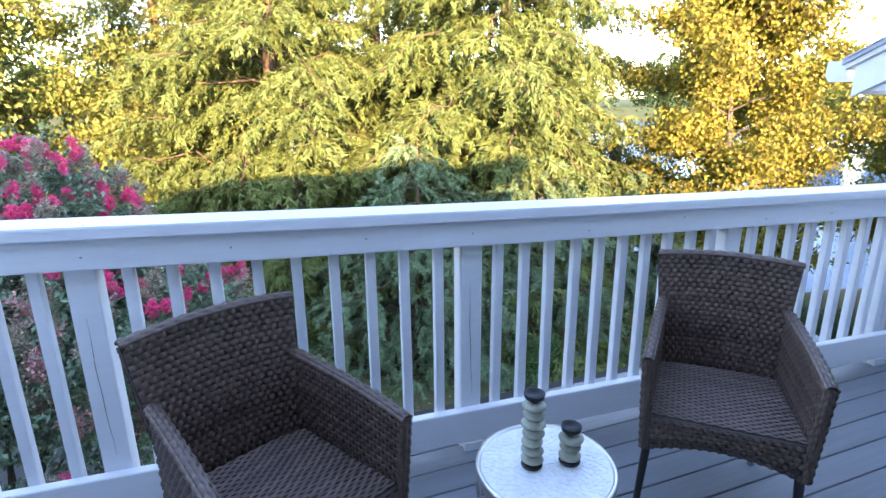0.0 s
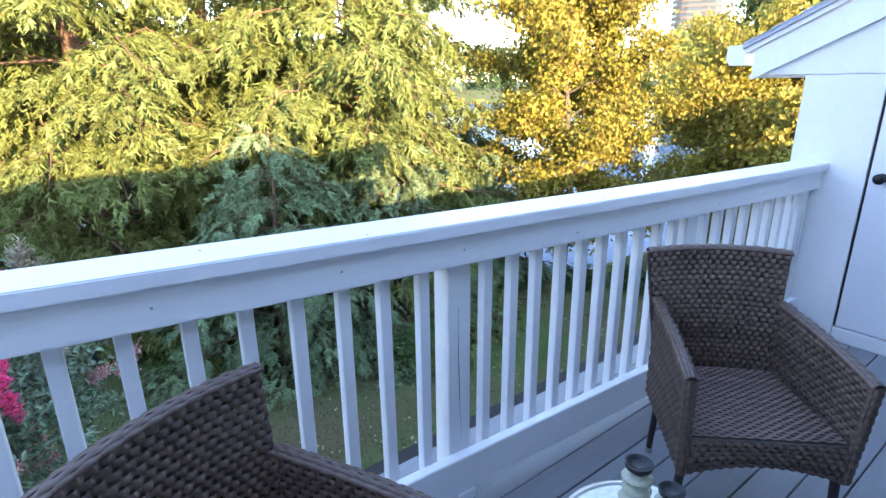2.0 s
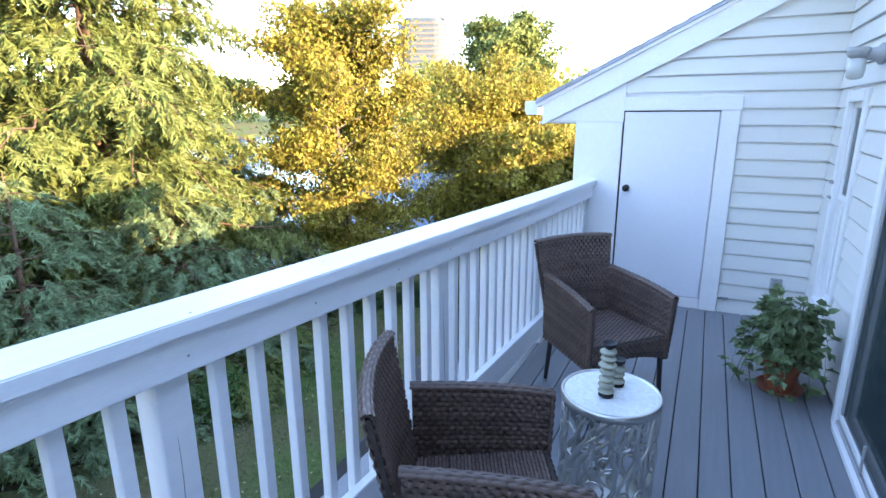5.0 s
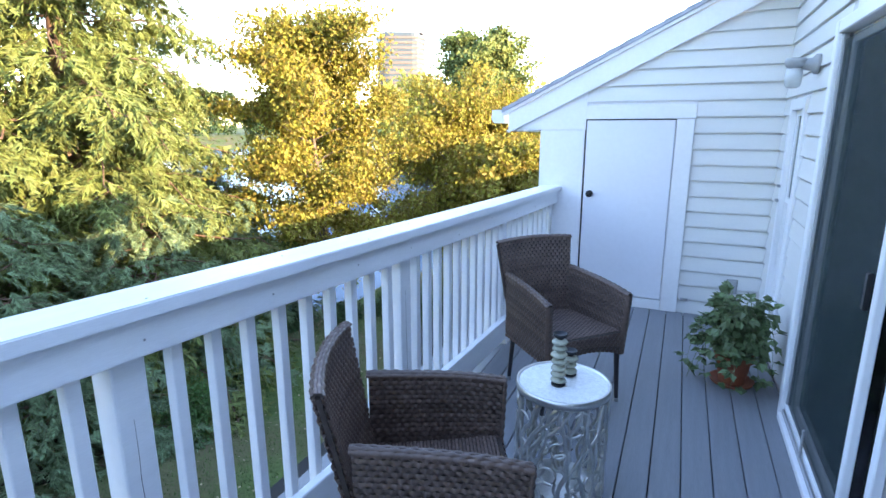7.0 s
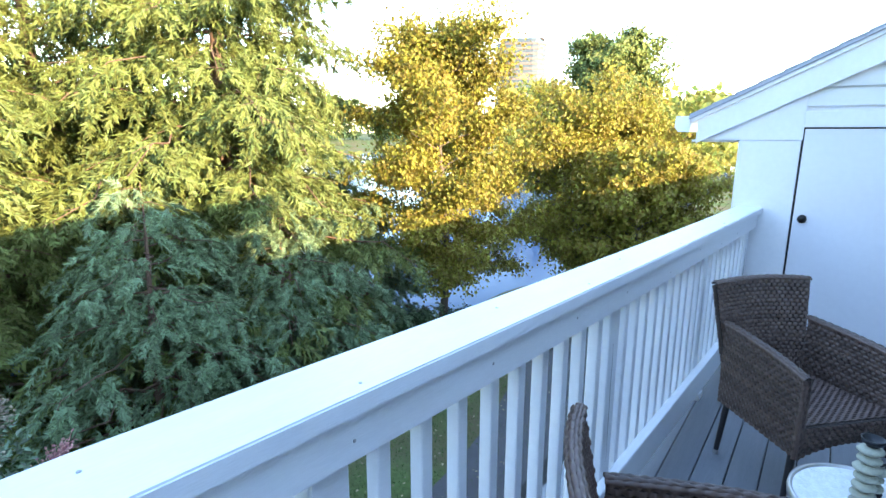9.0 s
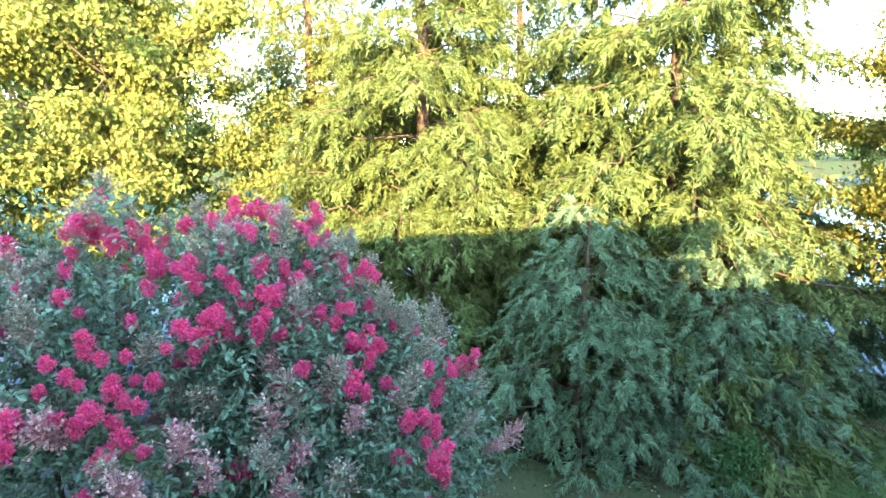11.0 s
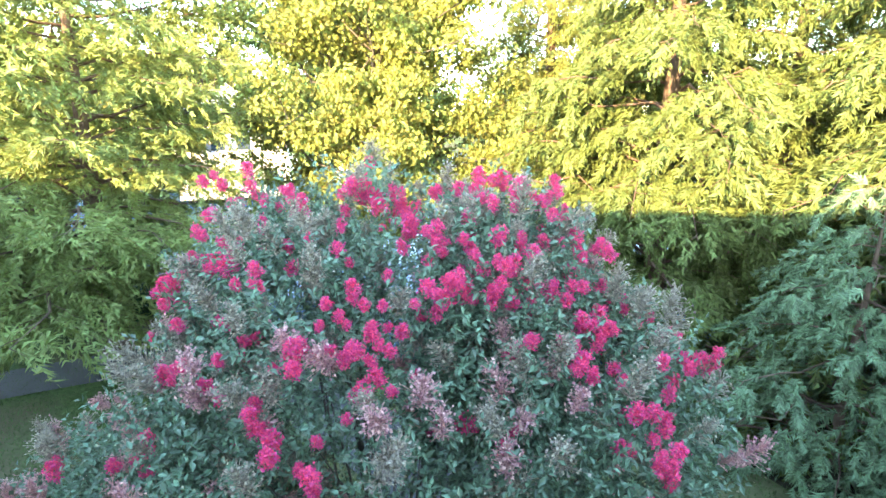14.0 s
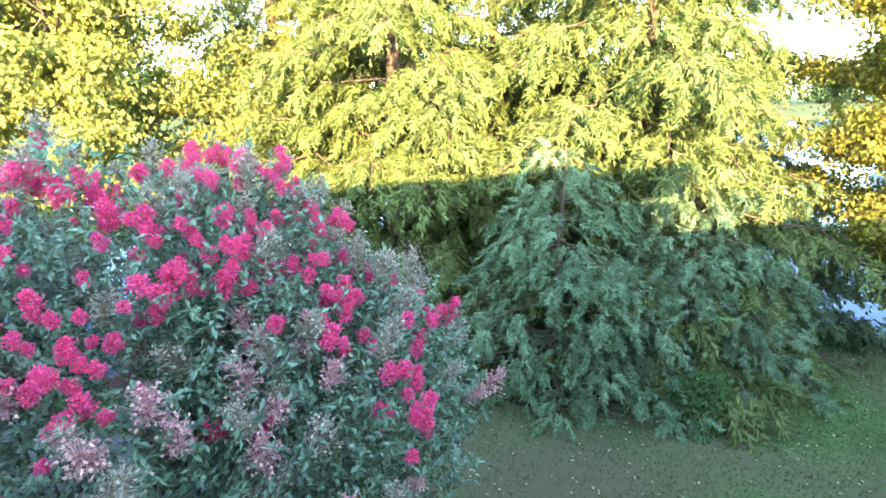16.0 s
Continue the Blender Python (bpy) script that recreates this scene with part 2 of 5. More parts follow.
def boxed(name, dims, material, parent=None, label="", bevel=0.004, m=None):
    return part(name, box(bmesh.new(), *dims, bevel=bevel, m=m), material, parent, label)


def prism(bm, outline, axis, a, b):
    """Extrudes a 2D outline (counter-clockwise) from a to b along axis 'x', 'y' or 'z'."""
    def at(p, q, c):
        return {"x": (c, p, q), "y": (p, c, q), "z": (p, q, c)}[axis]
    lo = [bm.verts.new(at(p, q, a)) for p, q in outline]
    hi = [bm.verts.new(at(p, q, b)) for p, q in outline]
    n = len(outline)
    bm.faces.new(lo)
    bm.faces.new(hi[::-1])
    for i in range(n):
        bm.faces.new((lo[i], hi[i], hi[(i + 1) % n], lo[(i + 1) % n]))
    bmesh.ops.recalc_face_normals(bm, faces=bm.faces)
    return bm


def lathe(bm, profile, seg=24, m=None):
    """Turns (radius, z) pairs about z; closes ends that lie off the axis."""
    rings = [[bm.verts.new((r * math.cos(2 * math.pi * i / seg), r * math.sin(2 * math.pi * i / seg), z)) for i in range(seg)] for r, z in profile]
    for a, b in zip(rings, rings[1:]):
        for i in range(seg):
            bm.faces.new((a[i], a[(i + 1) % seg], b[(i + 1) % seg], b[i]))
    bm.faces.new(rings[0][::-1])
    bm.faces.new(rings[-1])
    if m is not None:
        bmesh.ops.transform(bm, matrix=m, verts=[v for r in rings for v in r])
    return bm


def tubes(segments, sides=5):
    """Numpy verts and quads of tapered tubes; each segment is a list of (point, radius)."""
    V, Fc, base = [], [], 0
    ang = np.arange(sides) * 2 * math.pi / sides
    for pts in segments:
        P = np.array([p for p, _ in pts], float)
        R = np.array([r for _, r in pts], float)
        T = np.gradient(P, axis=0)
        T /= np.linalg.norm(T, axis=1)[:, None] + 1e-9
        ref = np.array([0.0, 0.0, 1.0]) if abs(T[0, 2]) < 0.8 else np.array([1.0, 0.0, 0.0])
        A = np.cross(T, ref)
        A /= np.linalg.norm(A, axis=1)[:, None] + 1e-9
        B = np.cross(T, A)
        ring = P[:, None] + R[:, None, None] * (np.cos(ang)[None, :, None] * A[:, None] + np.sin(ang)[None, :, None] * B[:, None])
        V.append(ring.reshape(-1, 3))
        n = len(P)
        for i in range(n - 1):
            for j in range(sides):
                Fc.append((base + i * sides + j, base + i * sides + (j + 1) % sides, base + (i + 1) * sides + (j + 1) % sides, base + (i + 1) * sides + j))
        base += n * sides
    return np.concatenate(V), np.array(Fc)


def unit(v):
    return v / (np.linalg.norm(v, axis=-1, keepdims=True) + 1e-9)


def leaf_tris(P, D, length, width, rng):
    """Slender triangles from points P along directions D."""
    n = len(P)
    side = unit(np.cross(D, rng.normal(size=(n, 3))))
    L = length * rng.uniform(0.7, 1.3, n)[:, None]
    W = width * rng.uniform(0.7, 1.3, n)[:, None]
    V = np.stack([P - side * W / 2, P + side * W / 2, P + D * L], 1).reshape(-1, 3)
    return V, np.arange(3 * n).reshape(-1, 3)


def leaf_quads(P, D, N, length, width, rng):
    """Diamond leaves, lightly folded, at P along D with normals near N."""
    n = len(P)
    side = unit(np.cross(D, N))
    up = unit(np.cross(side, D))
    L = length * rng.uniform(0.65, 1.25, n)[:, None]
    W = width * rng.uniform(0.7, 1.25, n)[:, None]
    mid = P + D * L * 0.45
    V = np.stack([P, mid + side * W / 2 + up * W * 0.15, P + D * L - up * L * 0.1, mid - side * W / 2 + up * W * 0.15], 1).reshape(-1, 3)
    return V, np.arange(4 * n).reshape(-1, 4)


def tree_root(name, x, y, z, label, category="tree", group=""):
    e = new(name)
    e.location = (x, y, z)
    return tagged(e, label, category, group)


def cypress(x, y, z, height, radius, seed, leaves, label, leaf="cypress", start=0.04, droop=0.35, lean=0.0, power=0.75, scale=1.0, hang=0.6, tiers=105):
    """Bald cypress: straight trunk, tiers of limbs, feathery hanging sprays."""
    rng = np.random.default_rng(seed)
    root = tree_root("cypress_tree", x, y, z, label, group="cypress trees by the lake")
    hs = np.linspace(0, height, 12)
    r0 = height * 0.021
    trunk = [((lean * h + 0.05 * math.sin(h * 0.9 + seed), 0.05 * math.cos(h * 0.7 + seed), h), r0 * (1 - 0.93 * h / height) + (0.12 if h == 0 else 0)) for h in hs]
    tv, tf = tubes([trunk], 10)
    link("trunk", array_mesh("trunk", tv, tf, True), M_BARK, root)
    limbs, tuftP, tuftD = [], [], []
    nl = int(tiers * height / 14)
    for k in range(nl):
        f = start + (0.985 - start) * ((k + rng.uniform(0, 0.8)) / nl) ** 1.15
        az = k * 2.39996 + rng.normal() * 0.3
        L = radius * ((1 - f) ** power * 1.02 + 0.03) * rng.uniform(0.72, 1.12)
        if L < 0.3:
            continue
        h0 = f * height
        base = np.array([lean * h0, 0, h0])
        dirh = np.array([math.cos(az), math.sin(az), 0.0])
        s = np.linspace(0, 1, 7)
        rise = 0.25 * L * rng.uniform(0.4, 1.2)
        pts = base + dirh * (s * L)[:, None] + np.array([0, 0, 1.0]) * (rise * s - droop * L * s ** 2.2)[:, None]
        pts[1:-1] += rng.normal(size=(5, 3)) * 0.03 * L
        rl = 0.009 * L + 0.009
        limbs.append([(p, rl * (1 - 0.85 * q)) for p, q in zip(pts, s)])
        nt = max(5, int(L * 5.2 * (105 / tiers) ** 0.5))
        perp = np.array([-dirh[1], dirh[0], 0])
        for j in range(nt):
            q = 0.16 + 0.84 * (j + rng.uniform(0, 0.9)) / nt
            i = min(5, int(q * 6))
            p = pts[i] + (pts[i + 1] - pts[i]) * (q * 6 - i)
            tl = (0.42 * L * (1.05 - q) + 0.35) * rng.uniform(0.6, 1.15)
            td = unit(perp * (1 if j % 2 else -1) * rng.uniform(0.5, 1.0) + dirh * rng.uniform(0.35, 0.9) + np.array([0, 0, rng.uniform(-0.35, 0.2)]))
            tq = np.linspace(0, 1, 4)
            tw = p + td * (tq * tl)[:, None] - np.array([0, 0, 1.0]) * (0.28 * tl * tq ** 2)[:, None]
            if j % 3 == 0:
                limbs.append([(a, 0.006 * (1 - 0.8 * b) * (0.5 + 0.2 * L)) for a, b in zip(tw, tq)])
            m = max(3, int(tl * 7))
            qq = rng.uniform(0.1, 1, m)
            tuftP.append(p + td * (qq * tl)[:, None] - np.array([0, 0, 1.0]) * (0.28 * tl * qq ** 2)[:, None] + rng.normal(size=(m, 3)) * 0.05)
            tuftD.append(np.tile(td, (m, 1)))
    lv, lf = tubes(limbs, 4)
    link("limb_work", array_mesh("limb_work", lv, lf, True), M_BARK, root)
    P, D = np.concatenate(tuftP), np.concatenate(tuftD)
    per = max(4, int(leaves / len(P)))
    # feather-shaped fronds: leaflets in two flat rows along a hanging rib
    D = unit(D + rng.normal(size=D.shape) * 0.4 + np.array([0, 0, -hang]))
    n = len(P)
    slen = rng.uniform(0.26, 0.55, n) * scale
    S = unit(np.cross(D, rng.normal(size=(n, 3)) * 0.45 + np.array([0, 0, 1.0])))
    N = unit(np.cross(S, D))
    t = rng.uniform(0, 1, (n, per))
    sag = np.array([0, 0, -1.0]) * (0.35 * slen[:, None] * t ** 2)[..., None]
    pts = P[:, None] + D[:, None] * (t * slen[:, None])[..., None] + sag
    sign = rng.choice([-1.0, 1.0], (n, per, 1))
    ld = unit(D[:, None] * 0.75 + S[:, None] * sign * 0.62 + rng.normal(size=(n, per, 3)) * 0.30 + np.array([0, 0, -0.22]))
    wide = unit(np.cross(N[:, None] + rng.normal(size=(n, per, 3)) * 0.4, ld)).reshape(-1, 3)
    leaf_l = (0.195 * scale * (1.15 - 0.5 * t) * rng.uniform(0.7, 1.25, (n, per))).reshape(-1, 1)
    leaf_w = (0.043 * scale * rng.uniform(0.7, 1.3, (n, per))).reshape(-1, 1)
    b, ld = pts.reshape(-1, 3), ld.reshape(-1, 3)
    V = np.stack([b - wide * leaf_w / 2, b + wide * leaf_w / 2, b + ld * leaf_l], 1).reshape(-1, 3)
    Fc = np.arange(len(V)).reshape(-1, 3)
    link("crown", array_mesh("crown", V, Fc), LEAF[leaf], root)
    return root


def broadleaf(x, y, z, height, radius, seed, leaves, label, leaf="yellow", size=0.13, trunk_h=0.22, r0=0.16, tall=1.0, name="broadleaf_tree", clump=0.48):
    """Forking broadleaf tree: limbs that carry uneven clumps of leaves."""
    rng = np.random.default_rng(seed)
    root = tree_root(name, x, y, z, label, group="")
    segs = []
    hs = np.linspace(0, height * 0.92, 10)
    wob = rng.normal(size=2) * 0.15
    trunk = [((wob[0] * math.sin(h * 0.5), wob[1] * math.sin(h * 0.6), h), r0 * (1 - 0.92 * h / height) + (0.05 if h == 0 else 0)) for h in hs]
    tv, tf = tubes([trunk], 9)
    link("trunk", array_mesh("trunk", tv, tf, True), M_BARK2, root)
    tips = []
    nl = 48
    for k in range(nl):
        f = trunk_h + (0.9 - trunk_h) * (k + rng.uniform(0, 0.7)) / nl
        g = (f - trunk_h) / (1 - trunk_h)
        prof = math.sin(math.pi * min(1, 0.18 + 0.86 * g)) ** 0.6
        L = radius * prof * rng.uniform(0.6, 1.1)
        az = k * 2.39996 + rng.normal() * 0.3
        up = rng.uniform(0.25, 0.75) + 0.4 * g
        d = np.array([math.cos(az), math.sin(az), up])
        s = np.linspace(0, 1, 6)
        b = np.array([wob[0] * math.sin(f * height * 0.5), wob[1] * math.sin(f * height * 0.6), f * height * 0.92])
        pts = b + d * (s * L)[:, None] + np.array([0, 0, -1.0]) * (0.22 * L * s ** 2)[:, None]
        pts[1:] += rng.normal(size=(5, 3)) * 0.05 * L
        rl = r0 * 0.34 * (1 - 0.6 * g)
        segs.append([(p, rl * (1 - 0.85 * q)) for p, q in zip(pts, s)])
        for j in range(7):
            q = rng.uniform(0.3, 1.0)
            i = min(4, int(q * 5))
            p = pts[i] + (pts[i + 1] - pts[i]) * (q * 5 - i)
            td = unit(rng.normal(size=3) + d * 0.8 + np.array([0, 0, 0.3]))
            tl = rng.uniform(0.3, 0.7) * radius * 0.42
            e = p + td * tl
            segs.append([(p, rl * 0.35), ((p + e) / 2 + rng.normal(size=3) * 0.04, rl * 0.25), (e, rl * 0.08)])
            tips += [e, (p + e) / 2]
    lv, lf = tubes(segs, 4)
    link("limb_work", array_mesh("limb_work", lv, lf, True), M_BARK2, root)
    tips = np.array(tips)
    per = max(3, leaves // len(tips))
    n = len(tips)
    cl = clump * rng.uniform(0.5, 1.3, n)
    off = rng.normal(size=(n, per, 3)) * np.array([1, 1, 0.6]) * (cl * 0.55)[:, None, None]
    P = (tips[:, None] + off).reshape(-1, 3)
    # leaves turn their faces outwards and hang
    out = unit(off.reshape(-1, 3)) * 0.5 + unit(P * np.array([1, 1, 0.0])) * 0.6
    N = unit(rng.normal(size=P.shape) * 0.55 + out + np.array([0, 0, 0.45]))
    D = unit(rng.normal(size=P.shape) * 0.8 + np.array([0, 0, -0.8]))
    V, Fc = leaf_quads(P, D, N, size, size * 0.8, rng)
    link("crown", array_mesh("crown", V, Fc), LEAF[leaf], root)
    return root


def shrub(x, y, z, rx, ry, rz, seed, leaves, label, leaf="dark", size=0.09, name="shrub", parent=None):
    rng = np.random.default_rng(seed)
    root = tree_root(name, x, y, z, label, "shrub")
    stems, P = [], []
    for k in range(26):
        d = unit(rng.normal(size=3) * np.array([1, 1, 0.4]) + np.array([0, 0, 0.8]))
        e = d * np.array([rx, ry, rz]) * rng.uniform(0.6, 1.0)
        stems.append([((0.15 * d[0], 0.15 * d[1], -0.05), 0.02), (tuple(e * 0.5 + rng.normal(size=3) * 0.05), 0.013), (tuple(e), 0.004)])
        m = leaves // 26
        q = rng.uniform(0.25, 1.05, m)[:, None]
        P.append(e * q + rng.normal(size=(m, 3)) * np.array([rx, ry, rz]) * 0.16)
    sv, sf = tubes(stems, 4)
    link("stems", array_mesh("stems", sv, sf, True), M_BARK2, root)
    P = np.concatenate(P)
    P[:, 2] = np.abs(P[:, 2])
    N = unit(rng.normal(size=P.shape) * 0.8 + np.array([0, 0, 0.7]))
    D = unit(rng.normal(size=P.shape) + np.array([0, 0, 0.1]))
    V, Fc = leaf_quads(P, D, N, size, size * 0.6, rng)
    link("foliage", array_mesh("foliage", V, Fc), LEAF[leaf], root)
    return root


# ---------------------------------------------------------------- ground, lake, distance
GZ, LAKE = -5.5, -6.15


def shore(y):
    return -12.4 - (4.5 if y < 0 else 4.5 * max(0.0, 1 - y / 6.0)) - 1.0 * math.sin(y * 0.21) - 0.4 * math.sin(y * 0.83)


def ground_z(x, y):
    bank = min(1.0, max(0.0, (shore(y) + 2.0 - x) / 3.5))
    far = min(1.0, max(0.0, (-x - 150 - 12 * math.sin(y * 0.03)) / 30))
    return GZ + 0.05 * math.sin(x * 0.7) * math.sin(y * 0.53) - 1.5 * bank * bank * (3 - 2 * bank) + 5.0 * far


gx = np.concatenate([np.array([-3000, -900, -400, -260, -200, -180, -165, -150, -120, -90, -60, -45, -35]), np.arange(-30, 4.01, 0.5), np.array([8, 20, 60, 200, 900, 3000])])
gy = np.concatenate([np.array([-3000, -900, -300, -150, -90, -60, -45, -36]), np.arange(-32, 32.01, 0.8), np.array([36, 45, 60, 90, 150, 300, 900, 3000])])
gv = np.array([(a, b, ground_z(a, b)) for b in gy for a in gx])
nx = len(gx)
gf = np.array([(j * nx + i, j * nx + i + 1, (j + 1) * nx + i + 1, (j + 1) * nx + i) for j in range(len(gy) - 1) for i in range(nx - 1)])
ground = tagged(link("ground", array_mesh("ground", gv, gf, True), M_GRASS), "patchy green and tan mown lawn sloping down to the lake", "lawn", kind="structure")

wv = np.array([(-170.0, -600, LAKE), (-9.0, -600, LAKE), (-9.0, 600, LAKE), (-170.0, 600, LAKE)])
tagged(link("water", array_mesh("water", wv, np.array([[0, 1, 2, 3]])), water), "calm blue lake water reflecting the sky", "lake", kind="structure")


def strip(points, width, lift):
    pts = np.array(points, float)
    tt = np.linspace(0, len(pts) - 1, 70)
    c = np.stack([np.interp(tt, range(len(pts)), pts[:, k]) for k in range(2)], 1)
    for _ in range(6):
        c[1:-1] = (c[:-2] + c[1:-1] * 2 + c[2:]) / 4
    d = unit(np.gradient(c, axis=0))
    nrm = np.stack([-d[:, 1], d[:, 0]], 1)
    V = []
    for k, w in enumerate((-width / 2, -width / 4, 0, width / 4, width / 2)):
        q = c + nrm * w
        V += [(a, b, ground_z(a, b) + lift) for a, b in q]
    n = len(c)
    Fc = np.array([(k * n + i, (k + 1) * n + i, (k + 1) * n + i + 1, k * n + i + 1) for k in range(4) for i in range(n - 1)])
    return array_mesh("path", np.array(V), Fc[:, ::-1], True)


tagged(link("pavement", strip([(-7.5, 32), (-6.6, 18), (-5.9, 10.6), (-4.3, 5.0), (-4.1, 0.5), (-7.6, -5.0), (-11.6, -11), (-13.0, -16.4), (-10.4, -20), (-5.0, -24.4), (5, -32)], 2.1, 0.03), M_PATH),
       "grey asphalt footpath winding through the lawn", "path", kind="structure")

# short grass blades near the building
rng = np.random.default_rng(5)
n = 110000
gp = np.stack([rng.uniform(-13.5, -3.0, n), rng.uniform(-22, 16, n)], 1)
keep = gp[:, 0] > np.array([shore(b) + 1.2 for b in gp[:, 1]])
gp = gp[keep]
P = np.array([(a, b, ground_z(a, b) - 0.01) for a, b in gp])
D = unit(rng.normal(size=P.shape) * 0.45 + np.array([0, 0, 1.0]))
V, Fc = leaf_tris(P, D, 0.085, 0.018, rng)
tagged(link("grass", array_mesh("grass", V, Fc), M_BLADE), "short uneven lawn grass blades", "grass", kind="stuff")


def far_woods(name, x0, x1, y0, y1, h0, h1, seed, n, label, leaf="dark", zb=-2.0):
    """A belt of distant woods as one mass of leaf clumps."""
    rng = np.random.default_rng(seed)
    trees = 70
    c = np.stack([rng.uniform(x0, x1, trees), rng.uniform(y0, y1, trees)], 1)
    hh = rng.uniform(h0, h1, trees)
    k = n // trees
    u = unit(rng.normal(size=(trees, k, 3)))
    r = rng.uniform(0.55, 1.02, (trees, k, 1)) ** 0.5
    P = u * r * (hh * 0.5)[:, None, None] * np.array([0.75, 0.75, 1.0])
    P += np.stack([c[:, 0], c[:, 1], zb + hh * 0.5], 1)[:, None]
    P = P.reshape(-1, 3)
    N = unit(rng.normal(size=P.shape) + np.array([0, 0, 0.5]))
    D = unit(rng.normal(size=P.shape))
    V, Fc = leaf_quads(P, D, N, 1.3, 1.1, rng)
    return tagged(link(name, array_mesh(name, V, Fc), LEAF[leaf]), label, "woods", kind="stuff")


far_woods("far_woods", -215, -175, -260, 330, 10, 22, 3, 42000, "distant dark green woods on the far lake shore")
far_woods("far_woods", -75, -45, -110, -48, 10, 17, 4, 26000, "distant yellow green woods beyond the lawn", "olive", -5.5)
far_woods("far_woods", -60, -15, 70, 140, 9, 16, 6, 26000, "distant trees along the lake shore", "olive", -5.5)

# small pale fallen leaves on the lawn
n = 1500
gp = np.stack([rng.uniform(-12.5, -4.5, n), rng.uniform(-8, 14, n)], 1)
P = np.array([(a, b, ground_z(a, b) + 0.05) for a, b in gp])
D = unit(rng.normal(size=P.shape) * np.array([1, 1, 0.2]))
N = unit(rng.normal(size=P.shape) * 0.3 + np.array([0, 0, 1.0]))
V, Fc = leaf_quads(P, D, N, 0.075, 0.05, rng)
M_LITTER = mat("dry_leaf_litter", (0.30, 0.25, 0.15), 0.8, vary=0.2, scale=1, fine=6, bump=0, per="island", per_amt=0.5)
tagged(link("fallen_leaves", array_mesh("fallen_leaves", V, Fc), M_LITTER), "scattered dry pale fallen leaves on the lawn", "leaves", kind="stuff")

# dark brown patches painted as the shade under the low cypresses
M_TREE_SHADE = mat("tree_shade_brown", (0.050, 0.045, 0.028), 0.95, vary=0.4, scale=1.2, fine=14, bump=0.8, dist=0.03, spec=0.05)


def shade_patch(x, y, r, seed):
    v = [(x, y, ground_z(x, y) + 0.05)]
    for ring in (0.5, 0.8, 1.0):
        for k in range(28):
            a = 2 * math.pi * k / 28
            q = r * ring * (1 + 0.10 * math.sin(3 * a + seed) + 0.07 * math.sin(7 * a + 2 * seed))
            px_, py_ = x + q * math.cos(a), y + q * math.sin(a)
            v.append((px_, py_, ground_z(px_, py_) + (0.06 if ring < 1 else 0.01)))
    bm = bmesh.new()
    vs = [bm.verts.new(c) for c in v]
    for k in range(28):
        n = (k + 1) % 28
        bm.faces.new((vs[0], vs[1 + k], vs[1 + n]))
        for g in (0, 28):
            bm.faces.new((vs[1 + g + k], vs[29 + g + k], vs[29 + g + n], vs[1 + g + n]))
    tagged(part("shade_patch", bm, M_TREE_SHADE, smooth=True), "dark patch laid on the lawn as shade under a cypress", "litter", kind="structure")


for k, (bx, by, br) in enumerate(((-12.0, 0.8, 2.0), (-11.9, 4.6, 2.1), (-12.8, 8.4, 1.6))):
    shade_patch(bx, by, br, k)

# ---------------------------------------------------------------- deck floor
# solid near-black box, painted as the shade showing through the board seams
floor = tagged(boxed("floor", (-0.50, 1.70, -7.0, 0.0, -0.22, -0.03), M_DARK, bevel=0), "near-black slab under the boards, painted as shade in their gaps", "deck floor", kind="structure")
BOARD = 0.131

# ---------------------------------------------------------------- railing
def shared(name, bm, material):
    me = bpy.data.meshes.new(name)
    bm.to_mesh(me)
    bm.free()
    me.materials.append(material)
    return me


def rect(x0, x1, z0, z1):
    return [(x0, z0), (x1, z0), (x1, z1), (x0, z1)]


POST = shared("post", box(bmesh.new(), -0.158, -0.0695, -0.046, 0.046, -0.02, 0.985, 0.004), M_RAIL)
FOOT = shared("foot_block", box(bmesh.new(), -0.0685, -0.022, -0.040, 0.040, 0.0, 0.044, 0.003), M_RAIL)
BALUSTER = shared("baluster", box(bmesh.new(), -0.1085, -0.0695, -0.0185, 0.0185, 0.05, 0.985, 0.003), M_RAIL)
NAIL = shared("nail_head", lathe(bmesh.new(), [(0.0038, 0), (0.0038, 0.001), (0.0022, 0.0016)], 8), M_GREYPL)
rr = random.Random(2)


